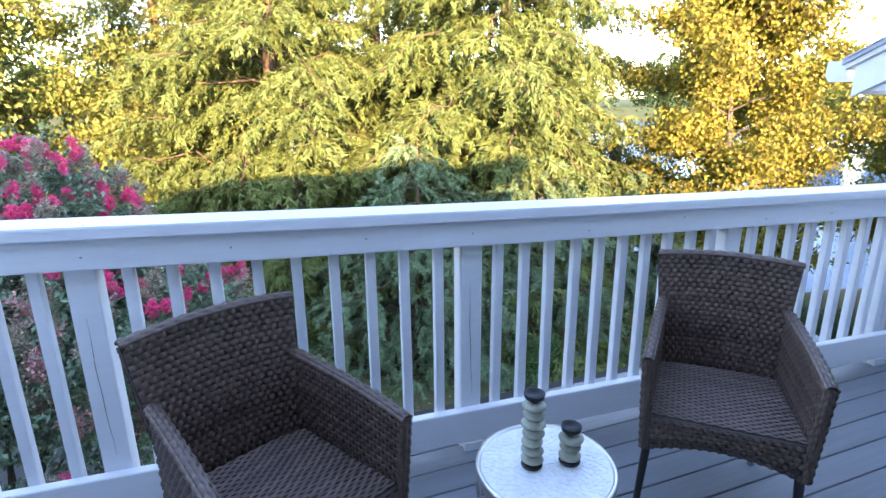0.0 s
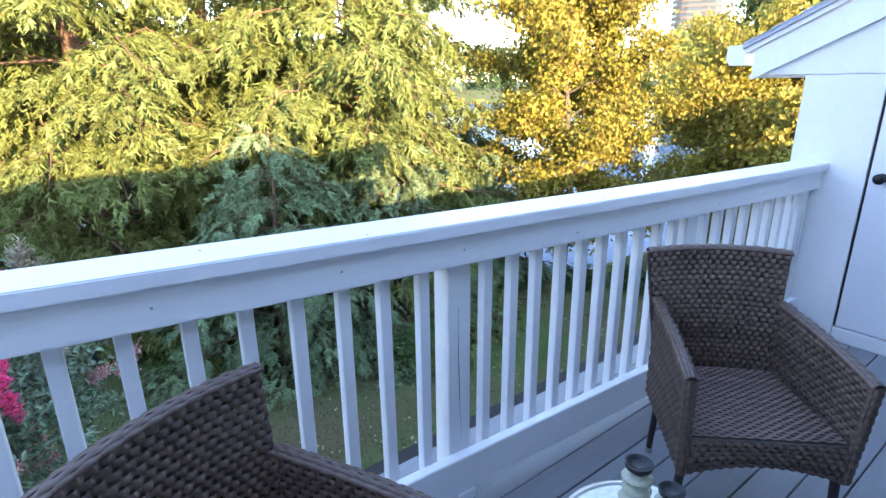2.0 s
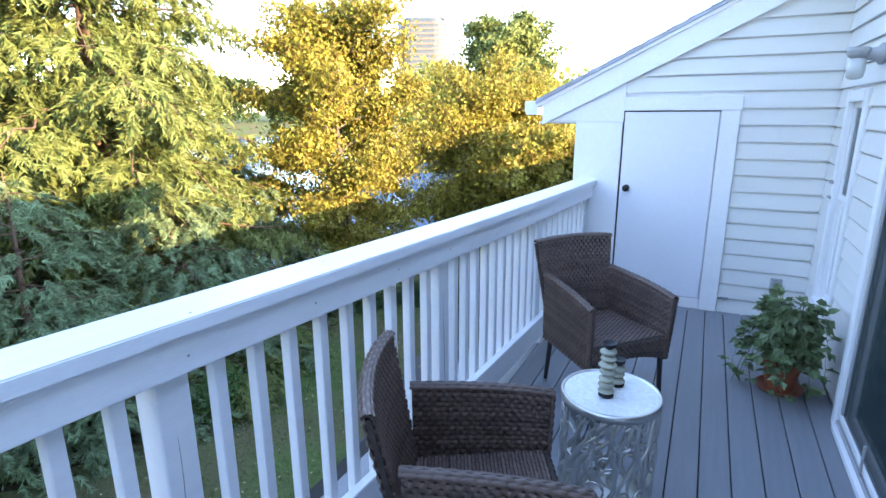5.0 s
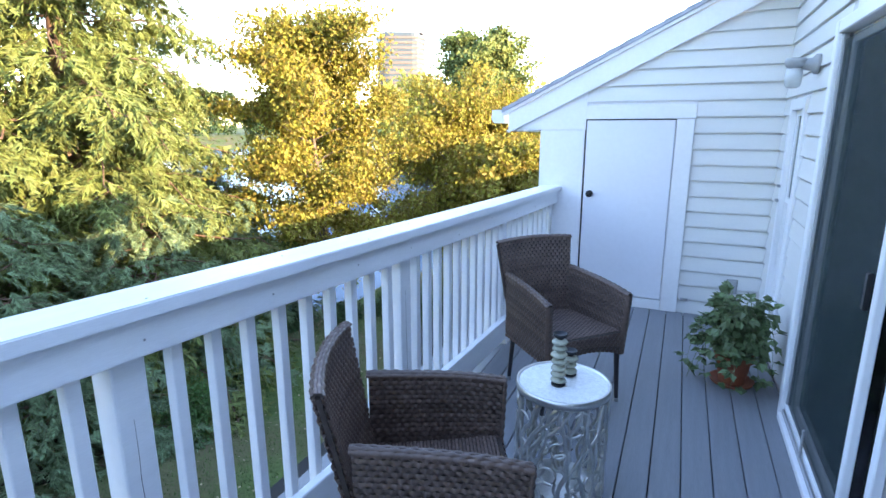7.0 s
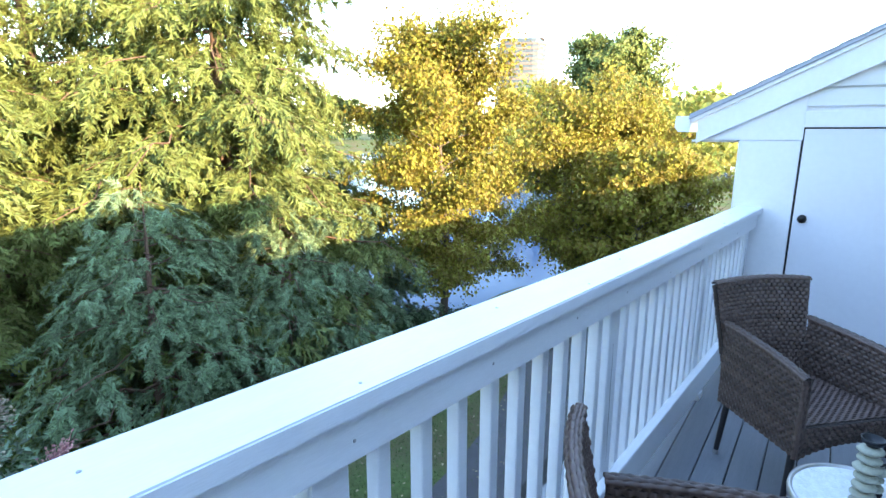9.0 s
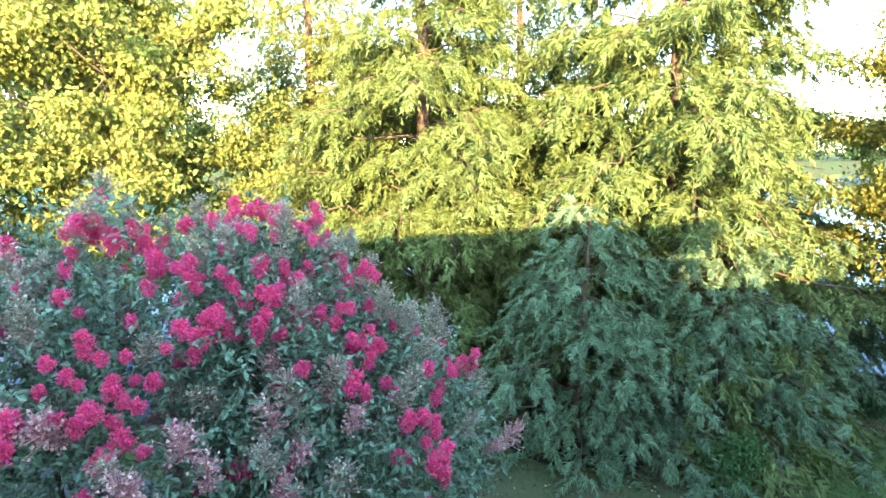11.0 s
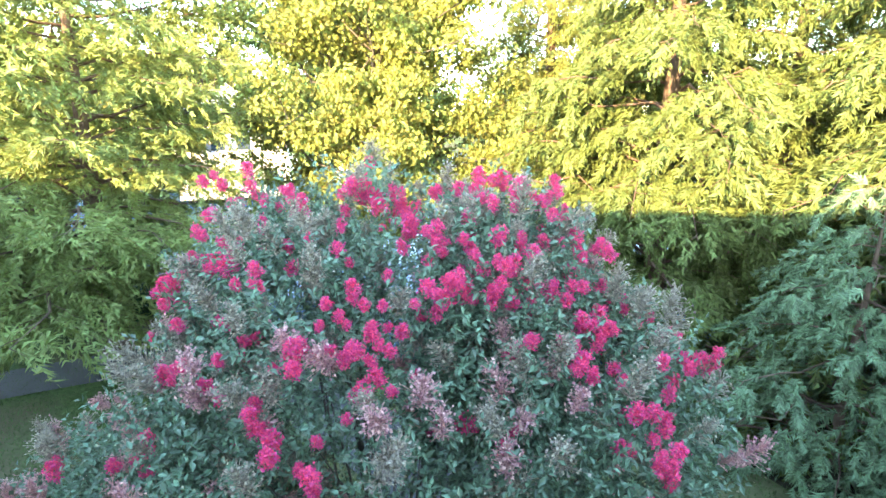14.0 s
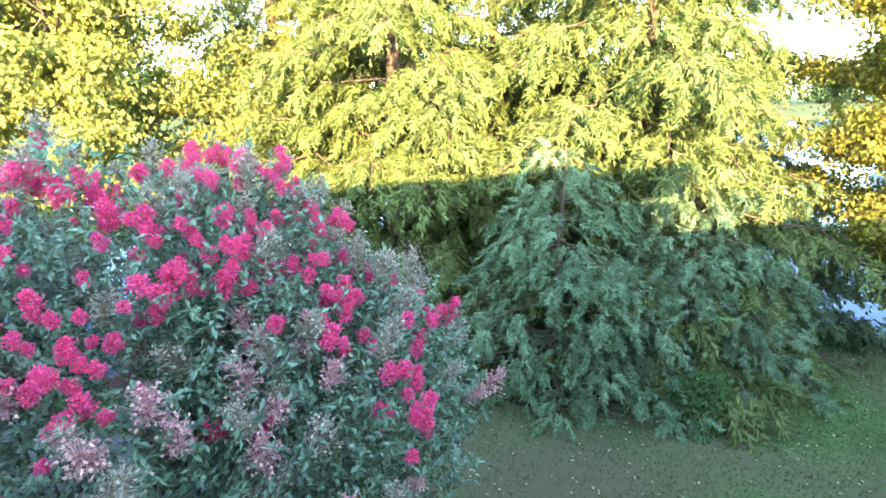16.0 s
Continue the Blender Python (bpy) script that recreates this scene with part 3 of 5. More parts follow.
def railing(m, r0, r1, bays, off=0.0):
    """A run of railing along local y; its top sags towards the end wall."""
    rail = new("deck_railing")
    rail.matrix_world = m
    tagged(rail, "white painted wooden deck railing with square balusters", "railing", "railing runs of the deck")

    def lift(y):
        d = min(-y - off, 4.2)
        return -0.010 + 0.013 * d + 0.0025 * d * d

    def run(name, outline, label=""):
        bm = bmesh.new()
        prism(bm, outline, "y", r0, r1)
        bmesh.ops.bevel(bm, geom=[e for e in bm.edges if abs((e.verts[0].co - e.verts[1].co).y) > 1], offset=0.004, segments=2, affect='EDGES')
        for k in range(1, 14):
            at = r0 + (r1 - r0) * k / 14
            bmesh.ops.bisect_plane(bm, geom=bm.verts[:] + bm.edges[:] + bm.faces[:], plane_co=(0, at, 0), plane_no=(0, 1, 0))
        for v in bm.verts:
            v.co.z += lift(v.co.y)
        part(name, bm, M_RAIL, rail, label)

    run("top_cap", rect(-0.172, -0.004, 0.993, 1.036), "broad flat white cap board with nail heads")
    run("upper_apron", rect(-0.068, -0.030, 0.888, 0.9925))
    run("backing_rail", rect(-0.148, -0.112, 0.888, 0.9925))
    part("lower_rail", box(bmesh.new(), -0.068, -0.026, r0, r1, 0.045, 0.198, 0.004), M_RAIL, rail)
    for py in [b[1] for b in bays if b[1] < 0]:
        o = link("post", POST, None, rail)
        o.location = (0, py, 0)
        o.scale = (1, 1, 1 + lift(py) / 0.985)
        # a drying crack in the post's inner face
        v, q = tubes([[((-0.0690, 0.006 * math.sin(py * 9 + k * 0.35) + 0.0015 * math.sin(k * 1.9), 0.24 + 0.055 * k), 0.0003 + 0.0006 * math.sin(math.pi * k / 9)) for k in range(10)]], 4)
        link("crack", array_mesh("crack", v, q), M_DARK, o, "thin dark drying crack")
        o = link("foot_block", FOOT, None, rail)
        o.location = (0, py, 0)
    for a, b, cnt in bays:
        for i in range(cnt):
            o = link("baluster", BALUSTER, None, rail)
            y = a + (b - a) * (i + 1) / (cnt + 1) + rr.uniform(-0.003, 0.003)
            o.location = (0, y, 0)
            o.rotation_euler = (radians(rr.uniform(-0.25, 0.25)), 0, 0)
            o.scale = (1, 1, 1 + lift(y) / 0.985)
    for k in range(int((r1 - r0) / 0.47)):
        o = link("nail_head", NAIL, None, rail)
        y = r0 + 0.3 + k * 0.47 + rr.uniform(-0.06, 0.06)
        o.location = (-0.035 if k % 2 else -0.11, y, 1.036 + lift(y))
        o = link("nail_head", NAIL, None, rail)
        y = r0 + 0.2 + k * 0.47 + rr.uniform(-0.06, 0.06)
        o.location = (-0.030, y, 0.94 + lift(y) + rr.uniform(-0.02, 0.02))
        o.rotation_euler = (0, radians(90), 0)


railing(Matrix.Translation((0.097, 0.0, 0)) @ Matrix.Rotation(radians(-3.4), 4, 'Z'), -4.60, -0.012,
        [(-4.70, -3.908, 5), (-3.908, -2.545, 9), (-2.545, -1.215, 10), (-1.215, -0.075, 8)])
railing(Matrix.Translation((-0.173, -4.590, 0)), -2.40, 0.012, [(-2.40, -1.92, 3), (-1.92, -0.61, 9), (-0.61, 0.06, 4)], -4.59)

# ---------------------------------------------------------------- storage end wall with its door
wall_end = tagged(boxed("wall_north", (-0.125, 1.72, 0.03, 0.15, -0.25, 1.62), M_WHITE, bevel=0), "white sided end wall of the roof deck", "wall", kind="structure")
bm = bmesh.new()
prism(bm, [(-0.125, 1.62), (1.75, 1.62), (1.75, 2.53), (-0.125, 1.62 + 0.012)], "y", 0.03, 0.15)
part("gable", bm, M_WHITE, wall_end)
bm = bmesh.new()
prism(bm, [(-0.40, 1.508), (-0.13, 1.508), (0.262, 1.508), (0.262, 1.84), (-0.40, 1.52)], "y", -0.004, 0.029)
part("corner_panel", bm, M_WHITE, wall_end, "flat white painted soffit panel")
boxed("corner_board", (-0.125, 0.256, -0.008, 0.029, -0.02, 1.504), M_WHITE, wall_end, "flat white painted corner board", 0.002)
boxed("side_trim", (0.968, 1.096, -0.022, 0.029, 0.0, 1.592), M_WHITE, wall_end, bevel=0.002)
boxed("head_trim", (0.262, 1.104, -0.024, 0.029, 1.595, 1.700), M_WHITE, wall_end, bevel=0.002)
boxed("threshold", (0.262, 0.966, -0.016, 0.029, 0.0, 0.082), M_WHITE, wall_end, bevel=0.002)
door = tagged(boxed("door_1", (0.270, 0.960, -0.006, 0.029, 0.090, 1.585), M_DOOR, bevel=0.003), "closed plain white painted storage door", "door", kind="structure")
boxed("door_gap", (0.2575, 0.2690, 0.004, 0.0285, 0.085, 1.594), M_DARK, wall_end, bevel=0)
boxed("head_gap", (0.2690, 0.966, 0.004, 0.0285, 1.5852, 1.594), M_DARK, wall_end, bevel=0)
bm = bmesh.new()
lathe(bm, [(0.026, 0), (0.026, 0.006), (0.012, 0.010), (0.010, 0.028), (0.024, 0.036), (0.029, 0.050), (0.024, 0.062), (0.008, 0.066)], 20, pose(0.325, -0.006, 0.972, 90, 0, 0))
part("door_knob", bm, M_BLACK, door, "round black door knob", True)
# rake board and roof edge
SL = 0.495


def rake(x):
    return 1.813 + SL * (x - 0.261)


bm = bmesh.new()
prism(bm, [(-0.41, rake(-0.41) - 0.0), (1.95, rake(1.95)), (1.95, rake(1.95) + 0.165), (-0.41, rake(-0.41) + 0.165)], "y", -0.035, -0.006)
part("rake_board", bm, M_WHITE, wall_end, "sloping white rake board under the roof edge")
bm = bmesh.new()
prism(bm, [(-0.44, rake(-0.44) + 0.167), (1.95, rake(1.95) + 0.167), (1.95, rake(1.95) + 0.195), (-0.44, rake(-0.44) + 0.195)], "y", -0.055, 1.7)
shed_roof = tagged(part("roof_edge", bm, M_WHITE), "white metal drip edge of the sloping roof", "roof", kind="structure")
bm = bmesh.new()
prism(bm, [(-0.455, rake(-0.455) + 0.197), (1.97, rake(1.97) + 0.197), (1.97, rake(1.97) + 0.222), (-0.455, rake(-0.455) + 0.222)], "y", -0.07, 1.72)
part("shingle_layer", bm, M_SHINGLE, shed_roof, "grey weathered shingles")
for k in range(17):
    x0 = -0.45 + k * 0.142
    bm = bmesh.new()
    prism(bm, [(x0, rake(x0) + 0.2225), (x0 + 0.150, rake(x0 + 0.150) + 0.2225), (x0 + 0.150, rake(x0 + 0.150) + 0.226), (x0, rake(x0) + 0.234)], "y", -0.075, 1.725)
    part("shingle_course", bm, M_SHINGLE, shed_roof)
# gutter at the low edge
bm = bmesh.new()
prism(bm, [(-0.555, 1.60), (-0.53, 1.565), (-0.445, 1.565), (-0.445, 1.68), (-0.55, 1.68)], "y", -0.05, 1.7)
tagged(part("gutter", bm, M_WHITE), "white metal rain gutter under the shed eave", "gutter", kind="structure")
boxed("soffit", (-0.44, -0.126, 0.031, 1.7, 1.49, 1.507), M_WHITE, shed_roof, bevel=0)
boxed("outer_wall", (-0.125, -0.02, 0.151, 1.7, -5.6, 1.489), M_SIDING, wall_end, bevel=0)

wall_end.location.x = door.location.x = 0.012

# clapboards of the end wall
PITCH = 0.1243


def lap(thick):
    """Siding section: a lip at the foot and a recess at the head, added to shape a dark shade line."""
    return [(-thick, 0.0), (0.0, 0.0), (0.0, PITCH - 0.001), (-0.003, PITCH - 0.001), (-0.003, PITCH - 0.012), (-0.012, PITCH - 0.014), (-thick, 0.010)]


def clapboard(length):
    bm = bmesh.new()
    prism(bm, lap(0.027), "x", 0, length)
    return bm


for k in range(0, 20):
    z0 = -0.006 + k * PITCH
    x0 = 1.098 if z0 < 1.69 else max(0.262, (z0 - 1.813) / SL + 0.261 + 0.0)
    if z0 < 1.69 and z0 + PITCH > 1.70:
        x0 = 1.106
    if x0 > 1.66:
        continue
    o = part("clapboard", clapboard(1.706 - x0), M_SIDING, wall_end)
    o.location = (x0, 0.029, z0)
box_out = tagged(new("outlet_box"), "small grey weatherproof outlet cover on the siding", "outlet")
box_out.location = (1.50, 0.006, 0.27)
boxed("cover", (-0.04, 0.04, -0.022, 0.0, -0.06, 0.06), M_GREYPL, box_out, bevel=0.006)
boxed("flap", (-0.028, 0.028, -0.030, -0.0225, -0.045, 0.045), M_GREYPL, box_out, bevel=0.004)
hook = tagged(new("hose_hook"), "small tan plastic hook on the siding", "hook")
hook.location = (1.16, 0.010, 0.115)
boxed("plate", (-0.03, 0.03, -0.012, 0.0, -0.012, 0.012), M_GREYPL, hook, bevel=0.003)
boxed("peg", (-0.006, 0.006, -0.035, -0.0125, -0.006, 0.006), M_GREYPL, hook, bevel=0.002)

# ---------------------------------------------------------------- house wall with window and sliding door
HX = 1.72
house = tagged(new("wall_east"), "white sided house wall with a window and a sliding door", "wall", kind="structure")
WY0, WY1, WZ0, WZ1 = -0.78, -0.40, 0.34, 1.64    # window hole
DY0, DY1, DZ1 = -4.08, -1.61, 1.95               # door hole


def wall_piece(y0, y1, z0, z1):
    boxed("wall_panel", (HX, HX + 0.14, y0, y1, z0, z1), M_WHITE, house, bevel=0)


wall_piece(WY1, 0.03, -0.25, 2.9)
wall_piece(WY0, WY1, -0.25, WZ0)
wall_piece(WY0, WY1, WZ1, 2.9)
wall_piece(DY1, WY0, -0.25, 2.9)
wall_piece(DY0, DY1, DZ1, 2.9)
wall_piece(-7.0, DY0, -0.25, 2.9)
wall_piece(DY0, DY1, -0.25, -0.001)


def house_board(y0, y1, z0):
    bm = bmesh.new()
    prism(bm, lap(0.024), "x", 0, y1 - y0)
    bmesh.ops.transform(bm, matrix=Matrix.Rotation(radians(-90), 4, 'Z'), verts=bm.verts)
    o = part("clapboard", bm, M_SIDING, house)
    o.location = (HX, y1, z0)


for k in range(0, 23):
    z0 = -0.006 + k * PITCH
    top = z0 + PITCH
    runs = [(-7.0, DY0 - 0.07), (DY1 + 0.07, WY0 - 0.075), (WY1 + 0.075, -0.0015)]
    if z0 > DZ1 + 0.05:
        runs[0] = (-7.0, DY1 + 0.07)
        runs = [(-7.0, -0.0015)] if z0 > WZ1 + 0.05 else runs
    elif z0 > WZ1 + 0.06:
        runs = [runs[0], (DY1 + 0.07, -0.0015)]
    elif top < WZ0 - 0.06:
        runs = [runs[0], (DY1 + 0.07, -0.0015)]
    for a, b in runs:
        house_board(a, b, z0)

# window
win = tagged(new("window_1"), "narrow white framed sash window with dark glass", "window", kind="structure")
win.location = (HX, 0, 0)
for nm, d in (("casing", (-0.035, 0.0, WY0 - 0.07, WY0, WZ0 - 0.07, WZ1 + 0.07)), ("casing", (-0.035, 0.0, WY1, WY1 + 0.07, WZ0 - 0.07, WZ1 + 0.07)),
              ("casing", (-0.035, 0.0, WY0 + 0.001, WY1 - 0.001, WZ1, WZ1 + 0.07)), ("window_sill", (-0.055, 0.0, WY0 + 0.001, WY1 - 0.001, WZ0 - 0.07, WZ0))):
    boxed(nm, d, M_VINYL, win, bevel=0.004)
for z0, z1, dx in ((WZ0, 1.02, 0.020), (1.02, WZ1, 0.0)):
    boxed("sash_stile", (dx, dx + 0.03, WY0, WY0 + 0.04, z0, z1), M_VINYL, win, bevel=0.003)
    boxed("sash_stile", (dx, dx + 0.03, WY1 - 0.04, WY1, z0, z1), M_VINYL, win, bevel=0.003)
    boxed("sash_rail", (dx, dx + 0.03, WY0 + 0.041, WY1 - 0.041, z1 - 0.04, z1), M_VINYL, win, bevel=0.003)
    boxed("sash_rail", (dx, dx + 0.03, WY0 + 0.041, WY1 - 0.041, z0, z0 + 0.04), M_VINYL, win, bevel=0.003)
    boxed("pane", (dx + 0.012, dx + 0.017, WY0 + 0.041, WY1 - 0.041, z0 + 0.041, z1 - 0.041), M_GLASS, win, bevel=0)
for z in (1.02, 1.12):
    boxed("latch", (-0.055, -0.0355, WY1 + 0.004, WY1 + 0.05, z, z + 0.018), M_GREYPL, win, "small grey metal clip", 0.003)

# sliding door
slid = tagged(new("door_2"), "open white framed sliding glass door with black latch", "door", kind="structure")
slid.location = (HX, 0, 0)
boxed("door_frame", (-0.075, 0.10, DY1 - 0.002, DY1 + 0.065, 0.0, DZ1 + 0.06), M_VINYL, slid, bevel=0.005)
boxed("door_frame", (-0.075, 0.10, DY0 - 0.065, DY0 + 0.002, 0.0, DZ1 + 0.06), M_VINYL, slid, bevel=0.005)
boxed("door_frame", (-0.075, 0.10, DY0 + 0.003, DY1 - 0.003, DZ1, DZ1 + 0.06), M_VINYL, slid, bevel=0.005)
boxed("track", (-0.085, 0.10, DY0 + 0.003, DY1 - 0.003, 0.0, 0.035), M_VINYL, slid, "white vinyl sliding track", 0.004)
for dx in (-0.066, -0.030, 0.012):
    boxed("track_rib", (dx, dx + 0.008, DY0 + 0.004, DY1 - 0.004, 0.0352, 0.058), M_GREYPL, slid, bevel=0.002)


def panel(dx, y0, y1, w, glass):
    leaf = boxed("door_panel", (dx, dx + 0.032, y0, y0 + w, 0.060, DZ1 - 0.002), M_VINYL, slid, bevel=0.004)
    boxed("stile", (dx, dx + 0.032, y1 - w, y1, 0.060, DZ1 - 0.002), M_VINYL, leaf, bevel=0.004)
    boxed("bottom_rail", (dx, dx + 0.032, y0 + w + 0.001, y1 - w - 0.001, 0.060, 0.060 + w * 1.2), M_VINYL, leaf, bevel=0.004)
    boxed("top_rail", (dx, dx + 0.032, y0 + w + 0.001, y1 - w - 0.001, DZ1 - 0.002 - w, DZ1 - 0.002), M_VINYL, leaf, bevel=0.004)
    boxed("pane", (dx + 0.012, dx + 0.018, y0 + w + 0.001, y1 - w - 0.001, 0.061 + w * 1.2, DZ1 - 0.003 - w), glass, leaf, bevel=0)
    return leaf


M_SCREEN = glass_mat("dark_screened_glass", (0.30, 0.36, 0.37), 0.02)
panel(0.020, -2.80, DY1 - 0.003, 0.055, M_SCREEN)
panel(-0.020, -2.78, DY1 - 0.02, 0.050, M_GLASS)
scr = boxed("screen_stile", (-0.060, -0.030, -2.645, -2.605, 0.060, DZ1 - 0.002), M_VINYL, slid, "white edge of the insect screen", 0.004)
boxed("screen_latch", (-0.078, -0.0605, -2.600, -2.570, 0.93, 1.06), M_BLACK, slid, "black door latch", 0.004)
M_MESH = bpy.data.materials.new("insect_screen_mesh")
M_MESH.use_nodes = True
mn_, ml_ = M_MESH.node_tree.nodes, M_MESH.node_tree.links
mt_ = mn_.new("ShaderNodeBsdfTransparent")
mx_ = mn_.new("ShaderNodeMixShader")
mx_.inputs[0].default_value = 0.40
mn_["Principled BSDF"].inputs["Base Color"].default_value = (0.045, 0.066, 0.070, 1)
mn_["Principled BSDF"].inputs["Roughness"].default_value = 0.8
mn_["Principled BSDF"].inputs["Specular IOR Level"].default_value = 0.02
ml_.new(mt_.outputs[0], mx_.inputs[1])
ml_.new(mn_["Principled BSDF"].outputs[0], mx_.inputs[2])
ml_.new(mx_.outputs[0], mn_["Material Output"].inputs["Surface"])
boxed("screen_mesh", (-0.047, -0.045, -2.604, DY1 - 0.030, 0.095, DZ1 - 0.03), M_MESH, slid, "dark fine insect screen", 0)
boxed("screen_rail", (-0.056, -0.034, -2.604, DY1 - 0.004, 0.060, 0.094), M_VINYL, slid, bevel=0.003)
boxed("screen_stile", (-0.056, -0.034, DY1 - 0.029, DY1 - 0.004, 0.095, DZ1 - 0.002), M_GREYPL, slid, bevel=0.003)
bm = bmesh.new()
box(bm, -0.070, -0.060, -2.10, -2.085, 0.06, 0.20, 0.003)
part("roller_clip", bm, M_GREYPL, slid)

# dim room behind the glass
room = tagged(new("interior_room"), "dim plain room behind the sliding door", "room", kind="structure")
for nm, d in (("room_floor", (1.87, 5.9, -6.9, 0.0, -0.2, -0.02)), ("room_back", (5.9, 6.0, -6.9, 0.0, -0.2, 2.6)), ("room_side", (1.85, 5.9, -7.0, -6.9, -0.2, 2.6)),
              ("room_side", (1.85, 5.9, 0.0, 0.10, -0.2, 2.6)), ("room_top", (1.85, 6.0, -7.0, 0.1, 2.6, 2.7))):
    boxed(nm, d, M_ROOM, room, bevel=0)

# house roof and the rest of the building
roof = tagged(new("roof"), "grey shingled house roof, unseen ridges stepped to shape the tree shade", "roof", kind="structure")
# unseen ridges, stepped along the row to break up the shade on the trees
y0 = -46.0
for k, (w, ridge) in enumerate(((9, 3.6), (8, 3.2), (7, 3.7), (6, 3.1), (5, 3.5), (6, 3.3), (5, 2.95))):
    bm = bmesh.new()
    prism(bm, [(1.45, 2.70), (1.71, 2.70), (1.71, 2.9), (6.3, 2.9), (6.3, ridge - 0.15), (5.2, ridge), (1.42, 2.86)], "y", y0, y0 + w - 0.002)
    part("roof_slab", bm, M_SHINGLE, roof)
    y0 += w
boxed("fascia", (1.40, 1.418, -46.0, -0.1, 2.70, 2.87), M_WHITE, roof, bevel=0.002)
house_body = tagged(new("house_body"), "white sided house under the deck, run on unseen to cast shade", "house", kind="structure")
# unseen lengths of house, added to keep low sun off the lower trees
boxed("lower_wall", (1.20, 8.0, -46.0, 30.0, -5.6, -0.26), M_SIDING, house_body, bevel=0)
boxed("upper_block", (1.88, 8.0, -46.0, -7.01, -0.25, 2.69), M_SIDING, house_body, bevel=0)
boxed("upper_block", (1.98, 8.0, 0.16, 30.0, -0.25, 1.30), M_SIDING, house_body, bevel=0)
boxed("deck_beam", (-0.48, -0.40, -7.0, 0.02, -0.50, -0.23), M_RAIL, house_body, bevel=0.003)
for y in (-6.9, -3.5, 0.3):
    boxed("deck_column", (-0.46, -0.32, y - 0.07, y + 0.07, -5.6, -0.51), M_RAIL, house_body, bevel=0.003)
end2 = tagged(boxed("wall_south", (-0.45, 1.86, -7.12, -7.0, -0.25, 2.69), M_SIDING, bevel=0), "plain white end wall behind the camera", "wall", kind="structure")

# wall lamp
lamp = tagged(new("wall_lamp"), "grey metal porch lamp with a frosted glass jar", "lamp")
lamp.location = (HX - 0.022, -1.00, 1.875)
bm = bmesh.new()
lathe(bm, [(0.055, 0), (0.055, 0.02), (0.035, 0.035), (0.028, 0.09), (0.010, 0.095)], 20, pose(0, 0, 0, 0, -90, 0))
part("wall_plate", bm, M_GREYPL, lamp, smooth=True)
bm = bmesh.new()
lathe(bm, [(0.050, 0.0), (0.054, -0.018), (0.046, -0.045), (0.020, -0.060)][::-1], 20, pose(-0.115, 0, 0.035))
part("cap", bm, M_GREYPL, lamp, smooth=True)
bm = bmesh.new()
lathe(bm, [(0.018, -0.135), (0.038, -0.125), (0.044, -0.08), (0.040, -0.03)], 20, pose(-0.115, 0, 0.008))
M_JAR = mat("frosted_glass_jar", (0.55, 0.57, 0.56), 0.25, vary=0.06, scale=10, bump=0.1)
part("glass_jar", bm, M_JAR, lamp, "ribbed frosted glass jar", True)
bm = bmesh.new()
box(bm, -0.10, -0.02, -0.012, 0.012, -0.005, 0.02, 0.004)
part("arm", bm, M_GREYPL, lamp)

# ---------------------------------------------------------------- trees
cypress(-15.3, 5.3, -6.0, 19.0, 6.9, 11, 380000, "tall bald cypress with feathery drooping foliage at the lake edge", droop=0.34, start=0.05, power=0.57, scale=1.3, hang=0.75, tiers=92)
cypress(-11.6, 0.9, -5.6, 6.1, 3.4, 15, 95000, "young bald cypress with dense low hanging sprays", leaf="teal", start=0.06, droop=0.36, power=0.6, scale=0.85, hang=0.4)
cypress(-11.6, 4.4, -5.6, 5.6, 3.7, 16, 120000, "young bald cypress with dense low hanging sprays", leaf="teal", start=0.06, droop=0.34, power=0.55, scale=0.85, hang=0.4)
cypress(-12.6, 8.4, -5.7, 5.2, 3.0, 17, 70000, "young bald cypress with dense low hanging sprays", leaf="teal", start=0.06, droop=0.34, power=0.6, scale=0.85, hang=0.4)
cypress(-17.2, -2.2, -6.0, 18.0, 5.6, 12, 270000, "sunlit pale green bald cypress with open branches", start=0.06, droop=0.32, power=0.58, scale=1.15, hang=0.7, tiers=90)
cypress(-12.6, -18.5, -5.6, 15.0, 6.4, 13, 210000, "broad layered cypress standing beside the footpath", leaf="layered", start=0.14, droop=0.16, power=0.50, scale=1.25, hang=0.2, tiers=80)
cypress(-24.0, -6.0, -5.9, 19.0, 5.2, 14, 110000, "slender yellow green cypress behind the others", leaf="olive", start=0.08, droop=0.3, scale=1.45)
broadleaf(-10.7, 10.8, -5.52, 11.8, 3.0, 21, 62000, "yellowing sycamore tree on the lawn by the lake", leaf="yellow", size=0.135, r0=0.15, trunk_h=0.15, name="sycamore_tree", clump=0.62)
broadleaf(-7.6, 17.6, -5.5, 8.8, 4.0, 22, 64000, "golden leaved broad tree behind the storage wall", leaf="yellow", size=0.155, r0=0.18, trunk_h=0.12, clump=0.65)
cypress(-21.5, 2.4, -6.0, 18.5, 4.6, 18, 80000, "bald cypress in half shade behind its neighbours", start=0.08, droop=0.32, power=0.6, scale=1.6)
broadleaf(-5.2, 15.4, -5.5, 6.8, 2.9, 23, 30000, "golden and green leaved young tree by the path", leaf="yellow", size=0.17, r0=0.13, trunk_h=0.2)
broadleaf(-10.6, 28.4, -5.5, 14.2, 3.4, 24, 42000, "tall green tree rising behind the yellow trees", leaf="cypress", size=0.22, r0=0.2, trunk_h=0.3)
broadleaf(-19.6, -12.3, -5.5, 13.5, 5.8, 25, 105000, "large yellow leaved sycamore lit by the low sun", leaf="olive", size=0.165, r0=0.24, trunk_h=0.2, name="sycamore_tree", clump=0.75)
